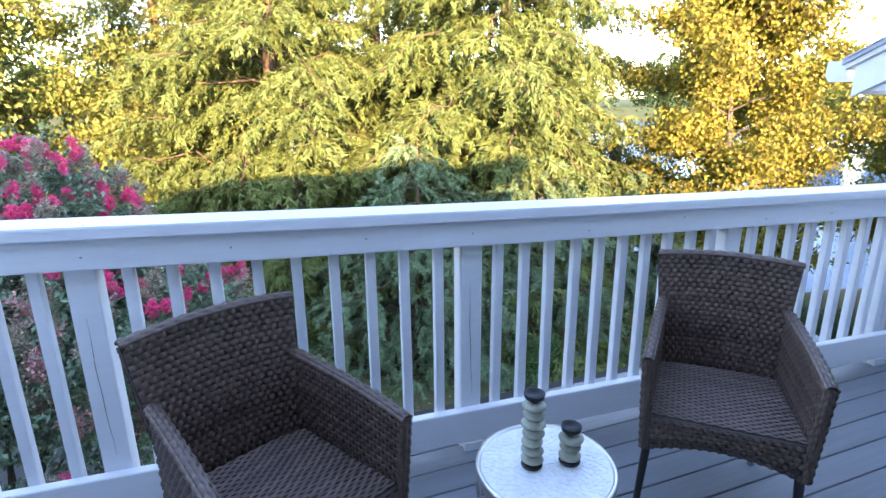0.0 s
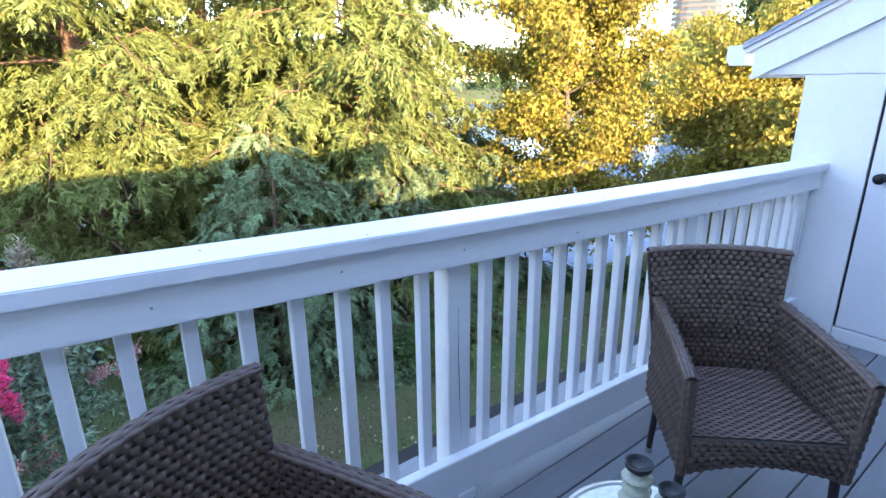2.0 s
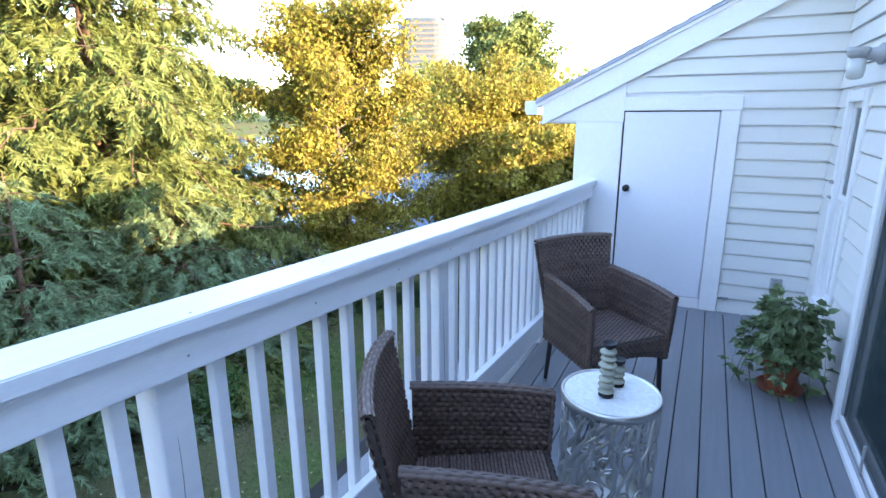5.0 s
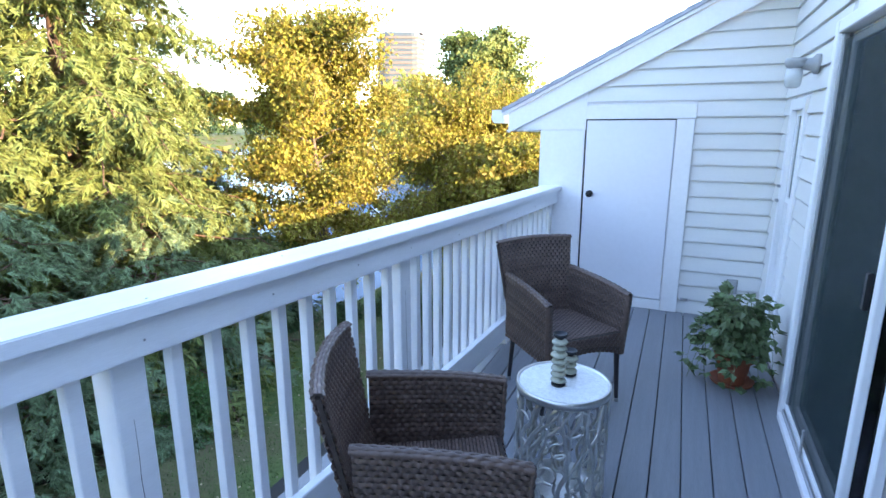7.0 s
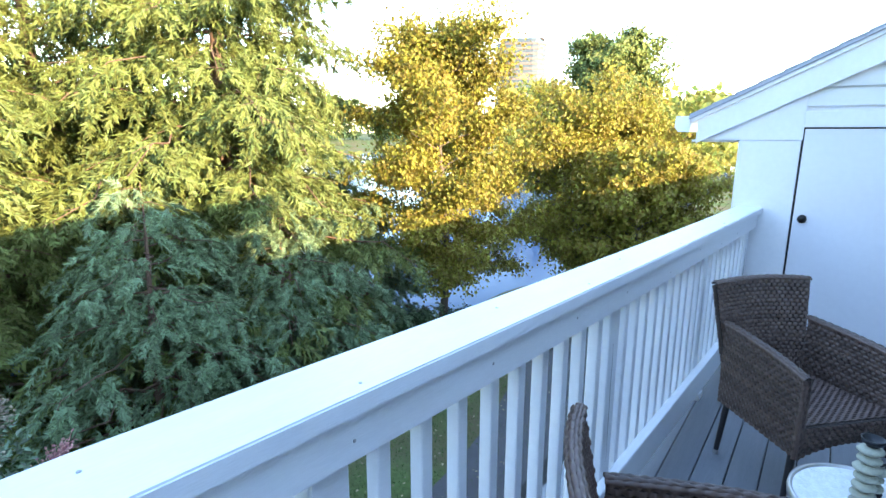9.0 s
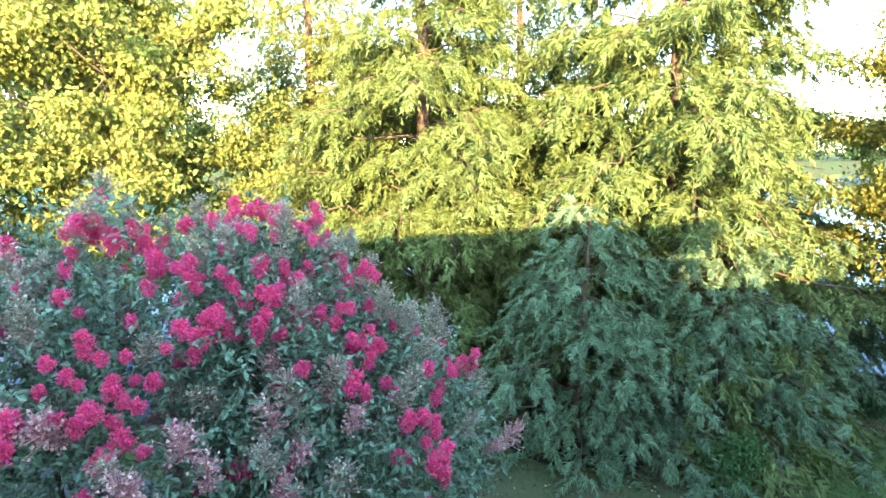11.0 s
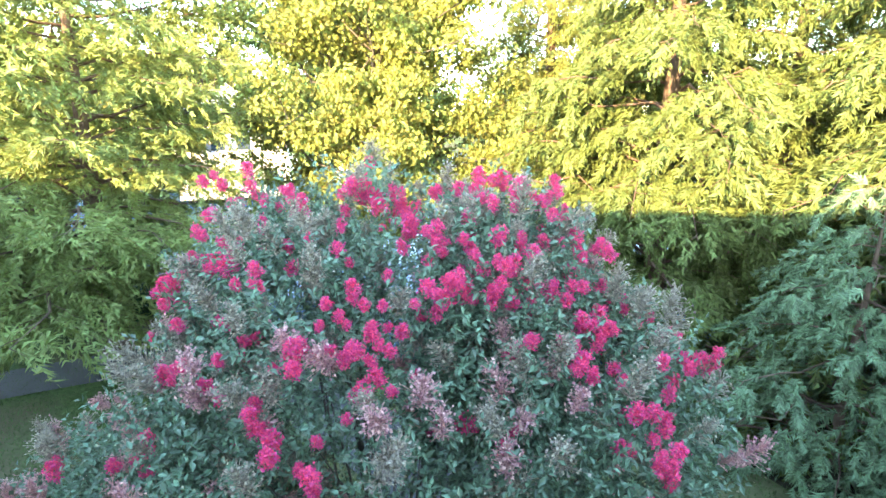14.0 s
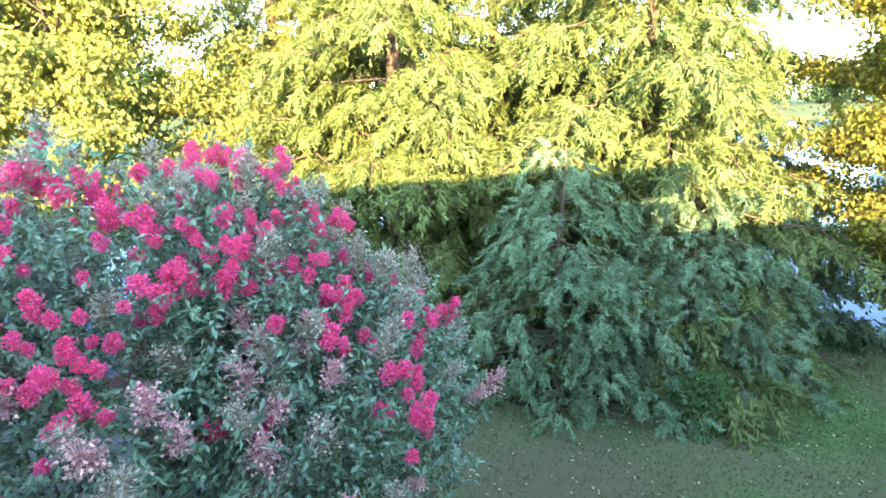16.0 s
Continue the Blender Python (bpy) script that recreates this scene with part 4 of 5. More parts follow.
broadleaf(-35.0, -22.0, -5.5, 17.0, 5.5, 26, 26000, "tall dark green tree in the distance", leaf="dark", size=0.3, r0=0.25)
broadleaf(-46.0, -40.0, -5.5, 16.0, 6.5, 27, 26000, "round green tree in the distance", leaf="olive", size=0.32, r0=0.25)
broadleaf(-28.0, -2.0, -5.9, 13.0, 5.0, 28, 30000, "pale sunlit tree beyond the cypresses", leaf="olive", size=0.24, r0=0.2)
broadleaf(-27.0, 12.0, -5.9, 9.0, 4.5, 29, 22000, "pale green tree at the water behind the cypress", leaf="cypress", size=0.22, r0=0.18)
for k, (sx, sy, sr) in enumerate(((-11.2, 9.6, 0.9), (-9.9, 10.9, 0.8), (-7.6, 12.6, 1.1), (-8.8, 12.2, 0.8), (-12.6, 7.4, 0.9))):
    shrub(sx, sy, ground_z(sx, sy), sr, sr, sr * 0.9, 40 + k, 3200, "low dark green shoreline bush", size=0.12)
for k, (sx, sy, sr) in enumerate(((-14.5, -21.5, 1.3), (-16.2, -20.6, 1.5), (-15.6, -16.5, 1.3), (-17.5, -18.2, 1.6))):
    shrub(sx, sy, ground_z(sx, sy), sr, sr, sr * 0.9, 50 + k, 3400, "dense dark bush behind the footpath", size=0.16)
shrub(-9.0, 3.4, GZ, 0.8, 0.9, 1.2, 70, 6000, "fresh green cypress sapling at the lawn edge", leaf="fresh", size=0.10, name="sapling")
# sunlit undergrowth between the cypress trunks
for k, (sx, sy, sr) in enumerate(((-17.5, -5.5, 1.8), (-19.0, -9.0, 2.0), (-15.2, 0.8, 1.2))):
    shrub(sx, sy, ground_z(sx, sy) - 0.1, sr, sr, sr * 1.3, 60 + k, 5200, "pale yellow green undergrowth at the lake edge", leaf="olive", size=0.14)

# ---------------------------------------------------------------- crape myrtle
crape = tree_root("crape_myrtle", -4.7, -6.6, GZ, "large crape myrtle in pink bloom with faded seed heads", "shrub")
rng = np.random.default_rng(77)
LOBES = [((0.0, 0.05, 3.05), (2.5, 2.45, 3.30), 0.48), ((-0.2, -1.15, 4.75), (1.3, 0.95, 1.5), 0.13), ((0.0, 1.3, 4.9), (1.2, 0.8, 1.5), 0.12),
         ((0.2, 1.8, 4.3), (1.4, 1.25, 1.3), 0.15), ((1.1, -1.8, 2.6), (1.4, 1.6, 1.7), 0.20)]


def front(y, z):
    """How far the crown reaches towards the house at a place (y, z)."""
    xs = [c[0] + r[0] * math.sqrt(1 - q) for c, r, _ in LOBES for q in [((y - c[1]) / r[1]) ** 2 + ((z - c[2]) / r[2]) ** 2] if q < 1]
    return max(xs, default=0.0)


def lobe_points(n, lo=0.72, hi=1.0, up=-0.35):
    P, N = [], []
    for c, r, share in LOBES:
        m = int(n * share * 1.6)
        d = unit(rng.normal(size=(m, 3)))
        d = d[d[:, 2] > up][: int(n * share)]
        s = rng.uniform(lo ** 3, hi ** 3, (len(d), 1)) ** (1 / 3)
        wob = 1 + 0.10 * np.sin(d[:, :1] * 9 + c[0]) * np.sin(d[:, 1:2] * 8 + d[:, 2:] * 7)
        P.append(np.array(c) + d * np.array(r) * s * wob)
        N.append(unit(d / np.array(r)))
    return np.concatenate(P), np.concatenate(N)


stems = []
for k in range(46):
    p, nn = lobe_points(40, 0.75, 0.95, 0.0)
    e = p[k % len(p)]
    b = np.array([rng.normal() * 0.25, rng.normal() * 0.25, 0.0])
    mid = b * 0.5 + e * 0.45 + np.array([0, 0, 0.9])
    s = np.linspace(0, 1, 7)[:, None]
    c = (1 - s) ** 2 * b + 2 * s * (1 - s) * mid + s ** 2 * e
    stems.append([(q, 0.035 * (1 - 0.88 * w)) for q, w in zip(c, s[:, 0])])
for st in stems:
    sv, sf = tubes([st], 6)
    link("stem", array_mesh("stem", sv, sf, True), M_BARK2, crape, "smooth grey stem")
# leafy shoots: leaves set along short outward twigs
P, N = lobe_points(11500, 0.62, 1.02)
D0 = unit(N * 0.8 + rng.normal(size=N.shape) * 0.5 + np.array([0, 0, 0.35]))
per = 11
t = np.tile(np.linspace(0, 1, per), (len(P), 1)) + rng.uniform(-0.04, 0.04, (len(P), per))
L = rng.uniform(0.18, 0.36, (len(P), 1))
pts = (P[:, None] + D0[:, None] * (t * L)[..., None]).reshape(-1, 3)
side = rng.normal(size=(len(P), per, 3))
ld = unit(side * 0.9 + D0[:, None] * 0.45).reshape(-1, 3)
nn = unit(rng.normal(size=ld.shape) * 0.5 + np.array([0, 0, 0.9]))
V, Fc = leaf_quads(pts, ld, nn, 0.072, 0.036, rng)
link("foliage", array_mesh("foliage", V, Fc), LEAF["crape"], crape, "small glossy dark green leaves")


def panicle(seed, n, r, h, petal, material, name, loose=0.0):
    g = np.random.default_rng(seed)
    q = g.uniform(0, 1, n) ** 0.8
    az = g.uniform(0, 2 * math.pi, n)
    rad = r * (np.sin(np.pi * np.clip(0.12 + 0.8 * q, 0, 1))) * g.uniform(0.6, 1.1, n)
    lump = 1 + 0.35 * np.sin(az * 3 + q * 7 + seed)
    Pp = np.stack([np.cos(az) * rad * lump, np.sin(az) * rad * lump, h * q], 1) + g.normal(size=(n, 3)) * 0.012 * (1 + loose)
    Dd = unit(g.normal(size=(n, 3)) + np.stack([np.cos(az), np.sin(az), np.full(n, 0.3)], 1))
    Nn = unit(g.normal(size=(n, 3)))
    V, Fc = leaf_quads(Pp, Dd, Nn, petal, petal, g)
    # the stalk and its twigs, which carry the petals
    twigs = [[((0, 0, -0.03), 0.005), ((0, 0, h * 0.5), 0.004), ((0, 0, h * 0.97), 0.002)]]
    for p in Pp[::1 if loose else 3]:
        twigs.append([((0, 0, max(0.0, p[2] - 0.05)), 0.0028), (tuple(p * 1.02), 0.0018)])
    tv, tf = tubes(twigs, 3)
    Fc = np.concatenate([Fc, tf + len(V)])
    V = np.concatenate([V, tv])
    me = array_mesh(name, V, Fc)
    me.materials.append(material)
    return me


PINKS = [panicle(s, 260, 0.088, 0.24, 0.030, M_PINK, "flower_head") for s in range(4)]
FADES = [panicle(s + 10, 150, 0.085, 0.24, 0.026, M_FADED, "faded_flower_head", 1) for s in range(3)]
SEEDS = [panicle(s + 20, 170, 0.085, 0.27, 0.024, M_SEED, "seed_head", 1.5) for s in range(3)]


def bloom(meshes, name, p, nrm, size):
    o = link(name, random.choice(meshes), None, crape)
    d = Vector(nrm) * 0.8 + Vector((random.gauss(0, 0.25), random.gauss(0, 0.25), 0.75))
    o.rotation_euler = (d.to_track_quat('Z', 'Y') @ Euler((0, 0, random.uniform(0, 6.28))).to_quaternion()).to_euler()
    o.location = p
    o.scale = (size, size, size * random.uniform(0.85, 1.25))


random.seed(8)
# main bloom groups, from the stem base of the shrub
GROUPS = [(-1.68, 5.54), (-0.5, 5.85), (0.08, 5.48), (0.57, 5.52), (0.26, 5.68), (-1.1, 6.32), (-0.27, 6.39), (-0.09, 6.43), (1.2, 6.53), (1.32, 6.36),
          (0.67, 6.15), (1.09, 6.07), (1.32, 5.94), (1.16, 5.76), (0.6, 5.82), (1.0, 5.83), (1.83, 5.99), (1.83, 5.73), (2.08, 5.49), (2.2, 5.39), (2.79, 5.08),
          (0.69, 5.29), (0.28, 5.02), (-0.13, 5.15), (-0.85, 5.22), (-1.56, 4.43), (1.96, 5.35), (2.4, 5.04), (2.48, 4.8), (0.25, 6.33), (-1.32, 5.86),
          (-2.44, 4.78), (-2.13, 4.48), (-1.5, 6.4), (0.95, 6.5), (1.6, 6.45), (2.05, 6.0), (3.0, 5.05)]
for gy_, gz_ in GROUPS:
    gx_ = front(gy_, gz_) + 0.05
    for k in range(random.randint(4, 7)):
        bloom(PINKS, "flower_head", (gx_ + random.gauss(0, 0.08), gy_ + random.gauss(0, 0.15), gz_ + random.gauss(0, 0.08)), (0.6, 0, 0.5), random.uniform(0.35, 0.68))
P, N = lobe_points(820, 0.97, 1.05, 0.0)
keep = (N[:, 0] > -0.45)
P, N = P[keep], N[keep]
for k, (p, nrm) in enumerate(zip(P, N)):
    u = random.random()
    if u < 0.20 + 0.16 * (p[2] - 4.5):
        for j in range(random.randint(1, 2)):
            bloom(PINKS, "flower_head", p + np.array([random.gauss(0, 0.07) for _ in range(3)]), nrm, random.uniform(0.35, 0.65))
    elif u < 0.50:
        bloom(FADES, "faded_flower_head", p + nrm * 0.05, nrm, random.uniform(0.65, 1.1))
    else:
        bloom(SEEDS, "seed_head", p + nrm * 0.06, nrm, random.uniform(0.65, 1.1))

# ---------------------------------------------------------------- litter bin by the path
litter = tagged(new("litter_bin"), "round wooden slatted litter bin with dark lid", "bin")
litter.location = (-11.6, -15.4, ground_z(-11.6, -15.4))
for k in range(16):
    a = 2 * math.pi * k / 16
    boxed("slat", (0.27, 0.295, -0.045, 0.045, 0.04, 0.82), M_BIN, litter, bevel=0.004, m=Matrix.Rotation(a, 4, 'Z'))
bm = bmesh.new()
lathe(bm, [(0.25, 0.0), (0.25, 0.80), (0.2, 0.80)], 20)
part("liner", bm, M_BLACK, litter)
bm = bmesh.new()
lathe(bm, [(0.31, 0.821), (0.31, 0.86), (0.22, 0.98), (0.10, 1.02)], 20)
part("lid", bm, M_BINLID, litter, smooth=True)

# ---------------------------------------------------------------- far tower and house
tower = tagged(new("office_tower"), "distant tall rounded office tower with banded floors", "building")
tower.location = (-240.0, 444.0, -27.0)
tower.rotation_euler = (0, 0, radians(28))


def tower_ring(w, d, corner, inset=0.0):
    out = []
    for cx, cy, a0 in ((w / 2 - corner, d / 2 - corner, 0), (-w / 2 + corner, d / 2 - corner, 90), (-w / 2 + corner, -d / 2 + corner, 180), (w / 2 - corner, -d / 2 + corner, 270)):
        for k in range(5):
            a = radians(a0 + k * 22.5)
            out.append((cx + (corner - inset) * math.cos(a), cy + (corner - inset) * math.sin(a)))
    return out


for k in range(25):
    z = k * 4.2
    bm = bmesh.new()
    prism(bm, tower_ring(44, 34, 12, 0.5), "z", z, z + 2.3)
    part("window_band", bm, M_TGLASS, tower)
    bm = bmesh.new()
    prism(bm, tower_ring(44, 34, 12), "z", z + 2.3, z + 4.2)
    part("floor_band", bm, M_TOWER, tower)
bm = bmesh.new()
prism(bm, tower_ring(36, 26, 9), "z", 105, 109)
part("crown", bm, M_TGLASS, tower)
bm = bmesh.new()
prism(bm, [(-12, -9), (18, -9), (21, 2), (18, 9), (-9, 9)], "z", 109, 109.7)
part("roof_canopy", bm, M_TOWER, tower)
far_house = tagged(new("far_house"), "pale walled house glimpsed between distant trees", "house")
far_house.location = (-50.0, -40.0, -5.5)
far_house.rotation_euler = (0, 0, radians(35))
boxed("wall", (-6, 6, -5, 5, 0, 7.5), M_BRICK, far_house, bevel=0)
bm = bmesh.new()
prism(bm, [(-5.6, 7.5), (5.6, 7.5), (0, 10.5)], "x", -6.4, 6.4)
part("roof", bm, M_SHINGLE, far_house)
for k in range(4):
    for z in (1.2, 4.6):
        boxed("window", (6.0, 6.06, -4.2 + k * 2.3, -3.0 + k * 2.3, z, z + 1.6), M_TGLASS, far_house, bevel=0)

# ---------------------------------------------------------------- wicker armchairs
def surface(fn, U, W):
    """Points and normals of a patch fn(u, v) -> (n, 3)."""
    e = 1e-3
    p = fn(U, W)
    du, dv = fn(U + e, W) - p, fn(U, W + e) - p
    return p, unit(np.cross(du, dv))


def weave(fn, rows, cols, face, gap=0.0, amp=0.0036, fill=1.02, sub=4):
    """Horizontal strands that pass over and under upright stakes, on one face (+1, -1) of a patch."""
    ns = cols * sub + 1
    u = np.linspace(0, 1, ns)
    V, Fc = [], []
    base = 0
    for i in range(rows):
        ph = math.pi * (u * cols + (i % 2)) + 0.25 * math.sin(i * 1.7)
        lift = gap + amp * (1 + np.sin(ph))
        band = []
        for dv, dz in ((-0.5, -0.0022), (-0.22, 0.0008), (0.22, 0.0008), (0.5, -0.0022)):
            v = np.full(ns, (i + 0.5 + dv * fill) / rows)
            p, nrm = surface(fn, u, v)
            band.append(p + nrm * (face * (lift + dz))[:, None])
        V.append(np.concatenate(band))
        for k in range(3):
            a = base + k * ns + np.arange(ns - 1)
            q = np.stack([a, a + 1, a + ns + 1, a + ns], 1)
            Fc.append(q if face > 0 else q[:, ::-1])
        base += 4 * ns
    return np.concatenate(V), np.concatenate(Fc)


def slab(fn, half, nu=16, nv=8):
    """Closed thin core of a patch."""
    U, W = np.meshgrid(np.linspace(0, 1, nu), np.linspace(0, 1, nv))
    p, nrm = surface(fn, U.ravel(), W.ravel())
    V = np.concatenate([p + nrm * half, p - nrm * half])
    n = nu * nv
    Fc = []
    for j in range(nv - 1):
        for i in range(nu - 1):
            a = j * nu + i
            Fc += [(a, a + 1, a + nu + 1, a + nu), (n + a, n + a + nu, n + a + nu + 1, n + a + 1)]
    ring = [i for i in range(nu)] + [j * nu + nu - 1 for j in range(1, nv)] + [(nv - 1) * nu + i for i in range(nu - 2, -1, -1)] + [j * nu for j in range(nv - 2, 0, -1)]
    for a, b in zip(ring, ring[1:] + ring[:1]):
        Fc.append((a, n + a, n + b, b))
    return V, np.array(Fc)


def woven(name, fn, rows, cols, parent, faces=(1, -1), half=0.007, label="", fill=1.02, amp=0.0036, strand=M_WICKER):
    """A part of wicker: a thin dark core with woven strands over it."""
    v, q = slab(fn, half)
    ob = link(name, array_mesh(name, v, q), M_WCORE, parent, label)
    V, Fc, base = [], [], 0
    for f in faces:
        v, q = weave(fn, rows, cols, f, half + 0.0012, amp=amp, fill=fill)
        V.append(v)
        Fc.append(q + base)
        base += len(v)
    tagged(link("wicker_weave", array_mesh("wicker_weave", np.concatenate(V), np.concatenate(Fc), True), strand, ob), kind="stuff")
    return ob


def col(*c):
    return np.stack(np.broadcast_arrays(*c), -1)


def armchair():
    ch = tagged(new("wicker_armchair"), "dark brown woven resin wicker armchair with metal legs", "chair", "wicker chairs on the deck")

    def back(u, v):
        s = 2 * u - 1
        w = 0.205 + 0.052 * np.clip(v, 0, 1) ** 0.9
        return col(s * w, -0.215 - 0.085 * v - 0.030 * (1 - s * s), 0.40 + 0.458 * v + 0.010 * (1 - s * s) * v)

    def back_low(u, v):
        s = 2 * u - 1
        return col(s * 0.208, -0.215 - 0.030 * (1 - s * s) + 0 * v, 0.31 + 0.088 * v)

    def arm(sx):
        def fn(u, v):
            top = 0.690 - 0.018 * u - 0.030 * u ** 3
            z = 0.305 + (top - 0.305) * v
            y = -0.225 + 0.465 * u + 0.015 * u * v
            return col(sx * (0.218 + 0.022 * u + 0.012 * v * u + 0.004 * v), y, z)
        return fn

    def arm_top(sx):
        def fn(u, v):
            z = 0.690 - 0.018 * u - 0.030 * u ** 3
            a = (v - 0.5) * math.pi * 0.92
            r = 0.0155
            return col(sx * (0.222 + 0.034 * u) + r * np.sin(a), -0.232 + 0.494 * u, z + r * np.cos(a) - 0.006)
        return fn

    def arm_front(sx):
        def fn(u, v):
            a = (v - 0.5) * math.pi * 0.95
            return col(sx * (0.240 + 0.016 * u) + 0.015 * np.sin(a), 0.237 + 0.015 * u + 0.013 * np.cos(a), 0.302 + 0.345 * u)
        return fn

    def seat(u, v):
        return col((2 * u - 1) * (0.210 + 0.022 * v), -0.225 + 0.455 * v, 0.415 + 0.012 * v + 0 * u)

    def apron(u, v):
        s = 2 * u - 1
        low = 0.345 - 0.045 * s * s
        return col(s * 0.236, 0.240 + 0 * v, low + (0.430 - low) * v)

    woven("backrest", back, 25, 34, ch, amp=0.0054, fill=0.96)
    woven("back_apron", back_low, 5, 18, ch)
    for sx in (1, -1):
        woven("armrest", arm(sx), 21, 30, ch, amp=0.0038, fill=0.98)
        woven("arm_edge", arm_front(sx), 4, 22, ch, half=0.003, amp=0.0018, label="wrapped front edge of the arm")
        woven("arm_cap", arm_top(sx), 4, 26, ch, faces=(-1,), half=0.003, amp=0.0018)
    woven("seat", seat, 36, 24, ch, faces=(1,), half=0.005, fill=0.78, amp=0.0026, strand=M_WSEAT, label="worn lighter brown woven seat")
    woven("front_apron", apron, 6, 32, ch)

    def edge(u, v):
        s = 2 * u - 1
        a = (v - 0.5) * math.pi * 0.95
        return col(s * 0.258, -0.3 - 0.030 * (1 - s * s) + 0.015 * np.sin(a), 0.859 + 0.010 * (1 - s * s) + 0.013 * np.cos(a))
    woven("top_edge", edge, 4, 24, ch, faces=(1,), half=0.003, amp=0.0018)
    for x, y, fx, fy in ((0.226, 0.216, 0.250, 0.222), (-0.226, 0.216, -0.250, 0.222), (0.178, -0.205, 0.182, -0.252), (-0.178, -0.205, -0.182, -0.252)):
        v, q = tubes([[((fx, fy, 0.012), 0.0115), ((fx, fy, 0.02), 0.0118), ((x, y, 0.40), 0.0165)]], 10)
        leg = link("leg", array_mesh("leg", v, q, True), M_LEG, ch)
        bm = bmesh.new()
        lathe(bm, [(0.0125, 0.0), (0.0135, 0.004), (0.0125, 0.022)], 12, pose(fx, fy, 0))
        part("foot_cap", bm, M_GREYPL, leg, "grey plastic foot cap")
    return ch


chair = armchair()
chair.matrix_basis = pose(0.486, -1.803, 0.0, 0, 0, -133.4)
chair2 = copy_thing(chair, pose(0.407, -3.358, 0.0, 0, 0, -64.0))

# ---------------------------------------------------------------- drum side table
TX, TY, TH = 0.675, -2.66, 0.505
table = tagged(new("side_table"), "silver metal drum side table with pearl mosaic top", "table")
table.location = (TX, TY, 0)
TR = 0.187
bm = bmesh.new()
lathe(bm, [(TR - 0.012, TH - 0.030), (TR + 0.006, TH - 0.028), (TR + 0.008, TH - 0.012), (TR + 0.006, TH + 0.002), (TR - 0.004, TH + 0.002), (TR - 0.006, TH - 0.006)], 56)
part("rim", bm, M_SILVER, table, "polished silver rim", True)
bm = bmesh.new()
lathe(bm, [(TR - 0.0065, TH - 0.024), (TR - 0.0065, TH - 0.004)], 56)
top = part("tabletop", bm, M_GROUT, table, "pale mother-of-pearl mosaic top")
bm = bmesh.new()
lathe(bm, [(TR - 0.015, 0.0), (TR, 0.0), (TR, 0.014), (TR - 0.015, 0.014)], 56)
part("base_ring", bm, M_SILVER, table)
# irregular mosaic chips
rg = random.Random(31)
chips = []
for k in range(3):
    bm = bmesh.new()
    pts = [(0.0095 * (1 + rg.uniform(-0.25, 0.35)) * math.cos(a), 0.0095 * (1 + rg.uniform(-0.25, 0.35)) * math.sin(a)) for a in [i * 2 * math.pi / 5 + rg.uniform(-0.25, 0.25) for i in range(5)]]
    prism(bm, pts, "z", 0, 0.0022)
    m_ = bpy.data.meshes.new("mosaic_chip")
    bm.to_mesh(m_)
    bm.free()
    m_.materials.append(M_PEARL)
    chips.append(m_)
GA = 2.399963
for k in range(290):
    r = (TR - 0.017) * math.sqrt((k + 0.5) / 290)
    o = link("mosaic_chip", chips[k % 3], None, top)
    o.location = (r * math.cos(k * GA), r * math.sin(k * GA), TH - 0.0054 + rg.uniform(0, 0.0004))
    o.rotation_euler = (radians(rg.uniform(-2, 2)), radians(rg.uniform(-2, 2)), rg.uniform(0, 6.28))
# branching lattice wrapped on the drum
rg = np.random.default_rng(44)
strands = []


def on_drum(a, z, r=TR - 0.004):
    return (r * math.cos(a), r * math.sin(a), z)


for k in range(34):
    a = 2 * math.pi * k / 34 + rg.normal() * 0.05
    z, da = 0.010, rg.normal() * 0.25
    pts = []
    n = 15
    for i in range(n):
        pts.append((on_drum(a, z, TR - 0.005 + 0.004 * math.sin(i + k)), 0.0084 * rg.uniform(0.8, 1.15)))
        da = 0.75 * da + rg.normal() * 0.30
        a += da * 0.17
        z += (TH - 0.045) / (n - 1)
    strands.append(pts)
for k in range(80):
    a0, z0 = rg.uniform(0, 2 * math.pi), rg.uniform(0.04, TH - 0.06)
    th, cur = rg.uniform(0, 6.28), rg.choice([-1, 1]) * rg.uniform(0.25, 0.6)
    pts = []
    a, z = a0, z0
    for i in range(9):
        zz = min(TH - 0.032, max(0.012, z))
        pts.append((on_drum(a, zz, TR - 0.004), 0.0074 * (1 - 0.05 * i)))
        a += 0.017 * math.cos(th) / TR
        z += 0.017 * math.sin(th)
        th += cur
    strands.append(pts)
v, q = tubes(strands, 6)
tagged(link("branch_lattice", array_mesh("branch_lattice", v, q, True), M_SILVER, table, "silver interlaced branch lattice"), kind="stuff")


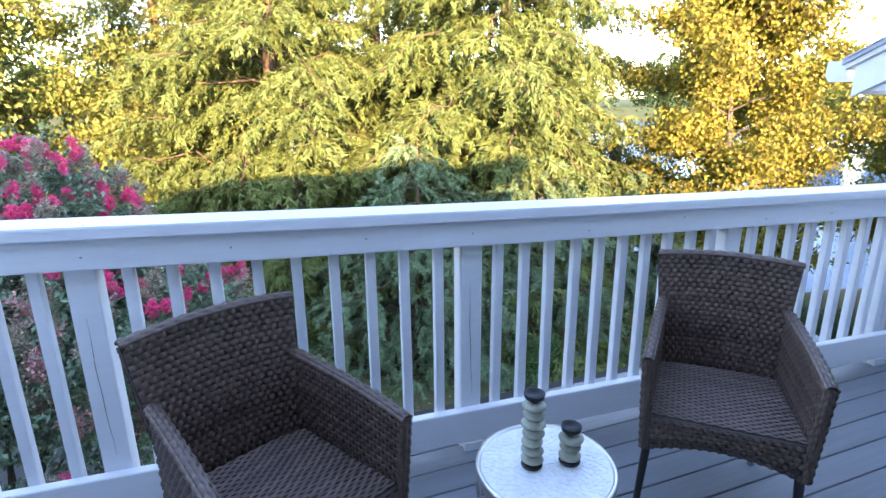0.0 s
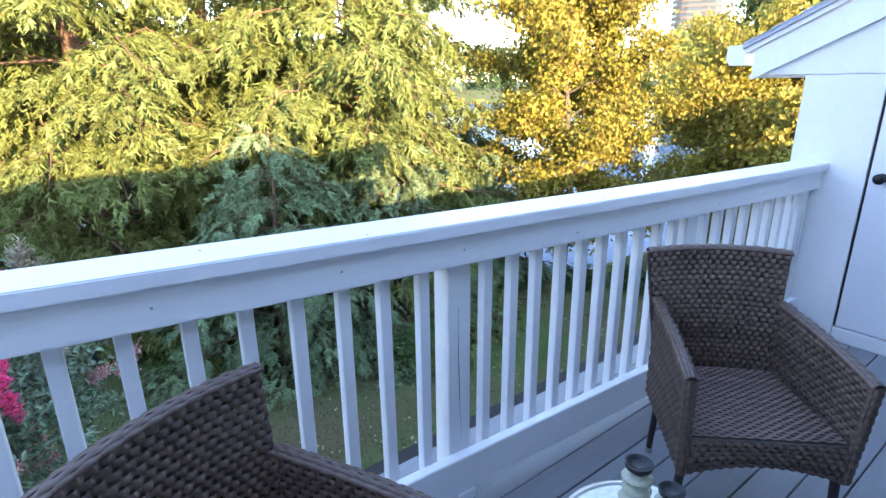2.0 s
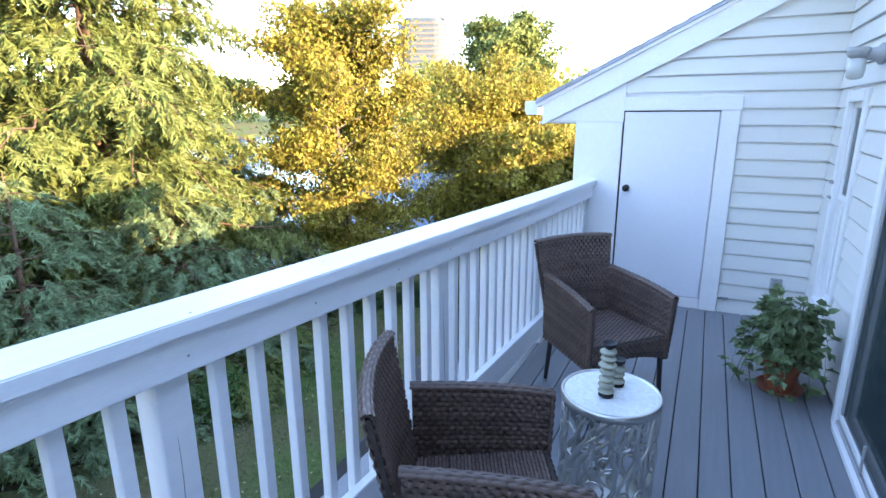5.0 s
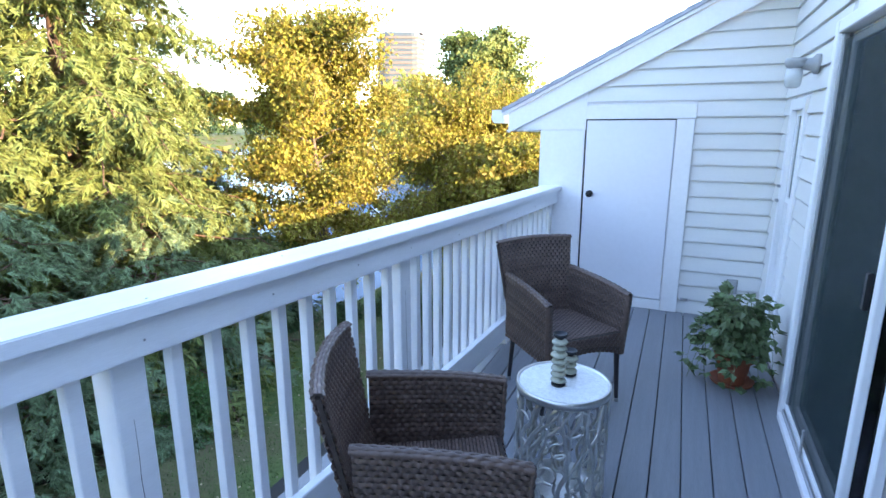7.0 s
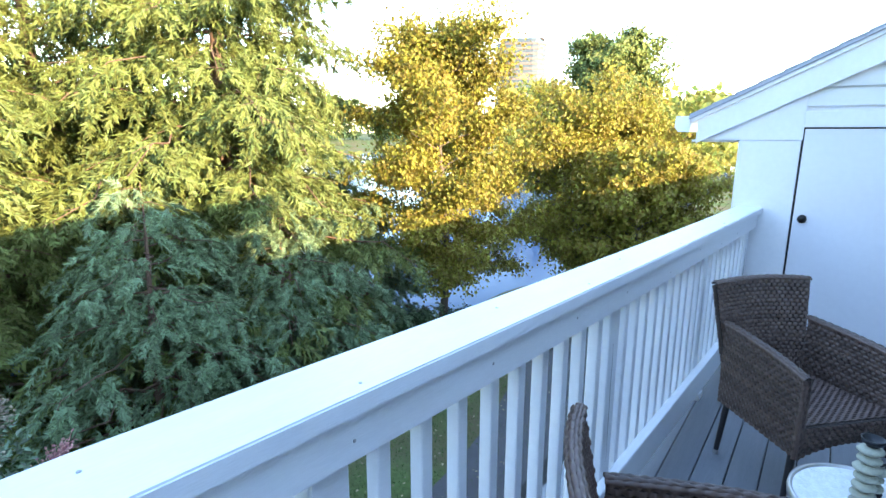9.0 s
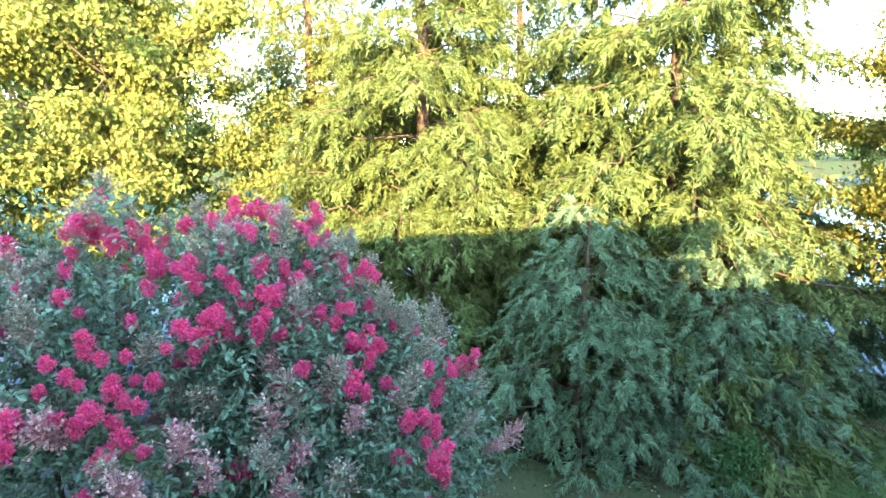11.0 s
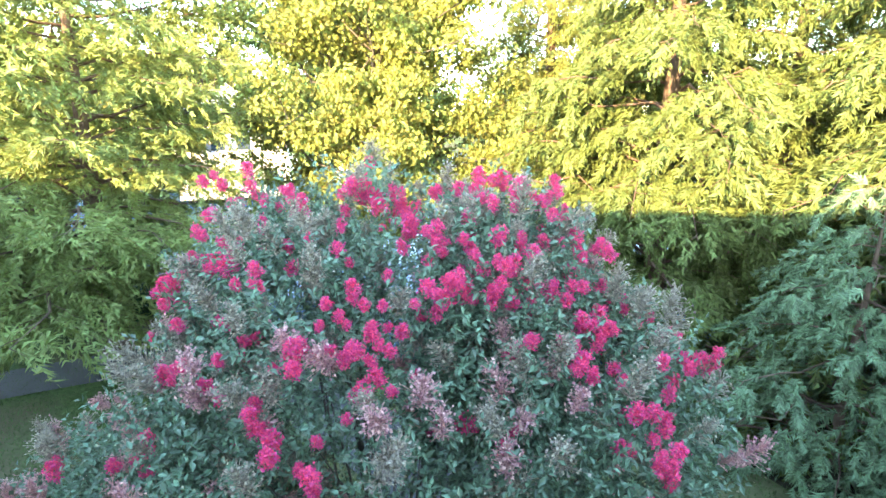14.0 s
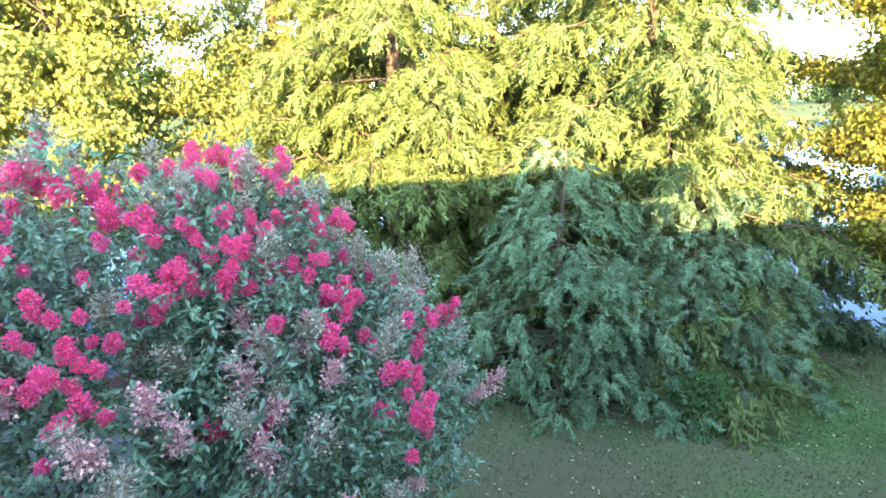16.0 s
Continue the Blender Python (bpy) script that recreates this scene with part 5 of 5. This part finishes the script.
# ---------------------------------------------------------------- stacked stone candle holders
def candle_holder(x, y, discs, label):
    ob = tagged(new("candle_holder"), label, "candle holder", "candle holders on the table")
    ob.location = (x, y, TH)
    rs = random.Random(discs)
    bm = bmesh.new()
    lathe(bm, [(0.029, 0.0), (0.030, 0.003), (0.026, 0.006)], 24)
    part("base", bm, M_CUP, ob)
    z = 0.0062
    for k in range(discs):
        h, r = 0.0275, 0.0325 + rs.uniform(-0.0025, 0.0025)
        bm = bmesh.new()
        lathe(bm, [(0.014, 0), (r * 0.72, h * 0.14), (r * 0.97, h * 0.36), (r, h * 0.52), (r * 0.86, h * 0.74), (r * 0.62, h * 0.90), (0.014, h - 0.0004)], 22)
        o = part("stone_disc", bm, M_STONE, ob, smooth=True)
        o.location = (rs.uniform(-0.0015, 0.0015), rs.uniform(-0.0015, 0.0015), z)
        o.rotation_euler = (radians(rs.uniform(-4, 4)), radians(rs.uniform(-4, 4)), 0)
        z += h
    bm = bmesh.new()
    lathe(bm, [(0.014, z), (0.016, z + 0.006), (0.027, z + 0.012), (0.029, z + 0.024), (0.026, z + 0.024), (0.023, z + 0.016)], 24)
    part("cup", bm, M_CUP, ob, "black iron candle cup", True)
    return ob


candle_holder(0.661, -2.696, 7, "tall stacked pale green stone candle holder")
candle_holder(0.686, -2.590, 3, "short stacked pale green stone candle holder")

# ---------------------------------------------------------------- potted plant
pot = tagged(new("potted_plant"), "bushy green plant in a terracotta pot with saucer", "plant")
PX, PY = 1.44, -1.25
pot.location = (PX, PY, 0)
bm = bmesh.new()
lathe(bm, [(0.095, 0.0), (0.116, 0.006), (0.126, 0.024), (0.119, 0.024), (0.105, 0.010)], 32)
part("saucer", bm, M_TERRA, pot, "terracotta saucer", True)
bm = bmesh.new()
lathe(bm, [(0.072, 0.011), (0.096, 0.150), (0.108, 0.152), (0.112, 0.190), (0.102, 0.192), (0.096, 0.165)], 32)
part("planter", bm, M_TERRA, pot, "terracotta pot", False)
bm = bmesh.new()
lathe(bm, [(0.092, 0.160), (0.091, 0.174), (0.05, 0.180)], 24)
part("soil", bm, M_SOIL, pot)
rg = np.random.default_rng(17)
stems, LP, LD, LN = [], [], [], []
for k in range(46):
    az = 2 * math.pi * k / 46 + rg.normal() * 0.2
    reach = rg.uniform(0.06, 0.25)
    high = rg.uniform(0.14, 0.46)
    hang = rg.uniform(0.05, 0.60) * (reach / 0.25)
    s = np.linspace(0, 1, 9)
    dirh = np.array([math.cos(az), math.sin(az), 0])
    if dirh[0] > 0.5:
        reach *= 0.75
    c = np.array([0.02 * math.cos(az), 0.02 * math.sin(az), 0.17]) + dirh * (reach * s)[:, None] + np.array([0, 0, 1.0]) * (high * np.sin(s * 1.9) - hang * s ** 2.5)[:, None]
    c[1:] += rg.normal(size=(8, 3)) * 0.008
    stems.append([(p, 0.0042 * (1 - 0.75 * w)) for p, w in zip(c, s)])
    for j in range(1, 9):
        for _ in range(2):
            d = unit(rg.normal(size=3) + dirh * 0.6 + np.array([0, 0, -0.35]))
            pet = c[j] + d * 0.03
            stems.append([(c[j], 0.0016), (pet, 0.0012)])
            for b in (0.0, 0.9, -0.9):
                rot = np.array(Matrix.Rotation(b, 3, 'Z'))
                LP.append(pet)
                LD.append(rot @ d)
                LN.append(unit(rg.normal(size=3) * 0.4 + np.array([0, 0, 1.0]) + dirh * 0.3))
v, q = tubes(stems, 5)
link("stem_growth", array_mesh("stem_growth", v, q, True), M_STEM, pot, "pale green arching stems")
v, q = leaf_quads(np.array(LP), unit(np.array(LD)), np.array(LN), 0.058, 0.042, rg)
link("foliage", array_mesh("foliage", v, q), M_POTLEAF, pot, "drooping lobed green leaves")

# ---------------------------------------------------------------- deck boards
rr = random.Random(9)
for k in range(18):
    x0 = 0.909 - 0.0025 + (k - 10) * BOARD
    x1 = min(x0 + BOARD - 0.005, 1.697)
    if x1 - x0 < 0.03:
        continue
    bm = box(bmesh.new(), x0, x1, -6.99, -0.001, -0.0295, rr.uniform(-0.0012, 0.0), 0.003)
    part("deck_board", bm, M_DECK, floor)
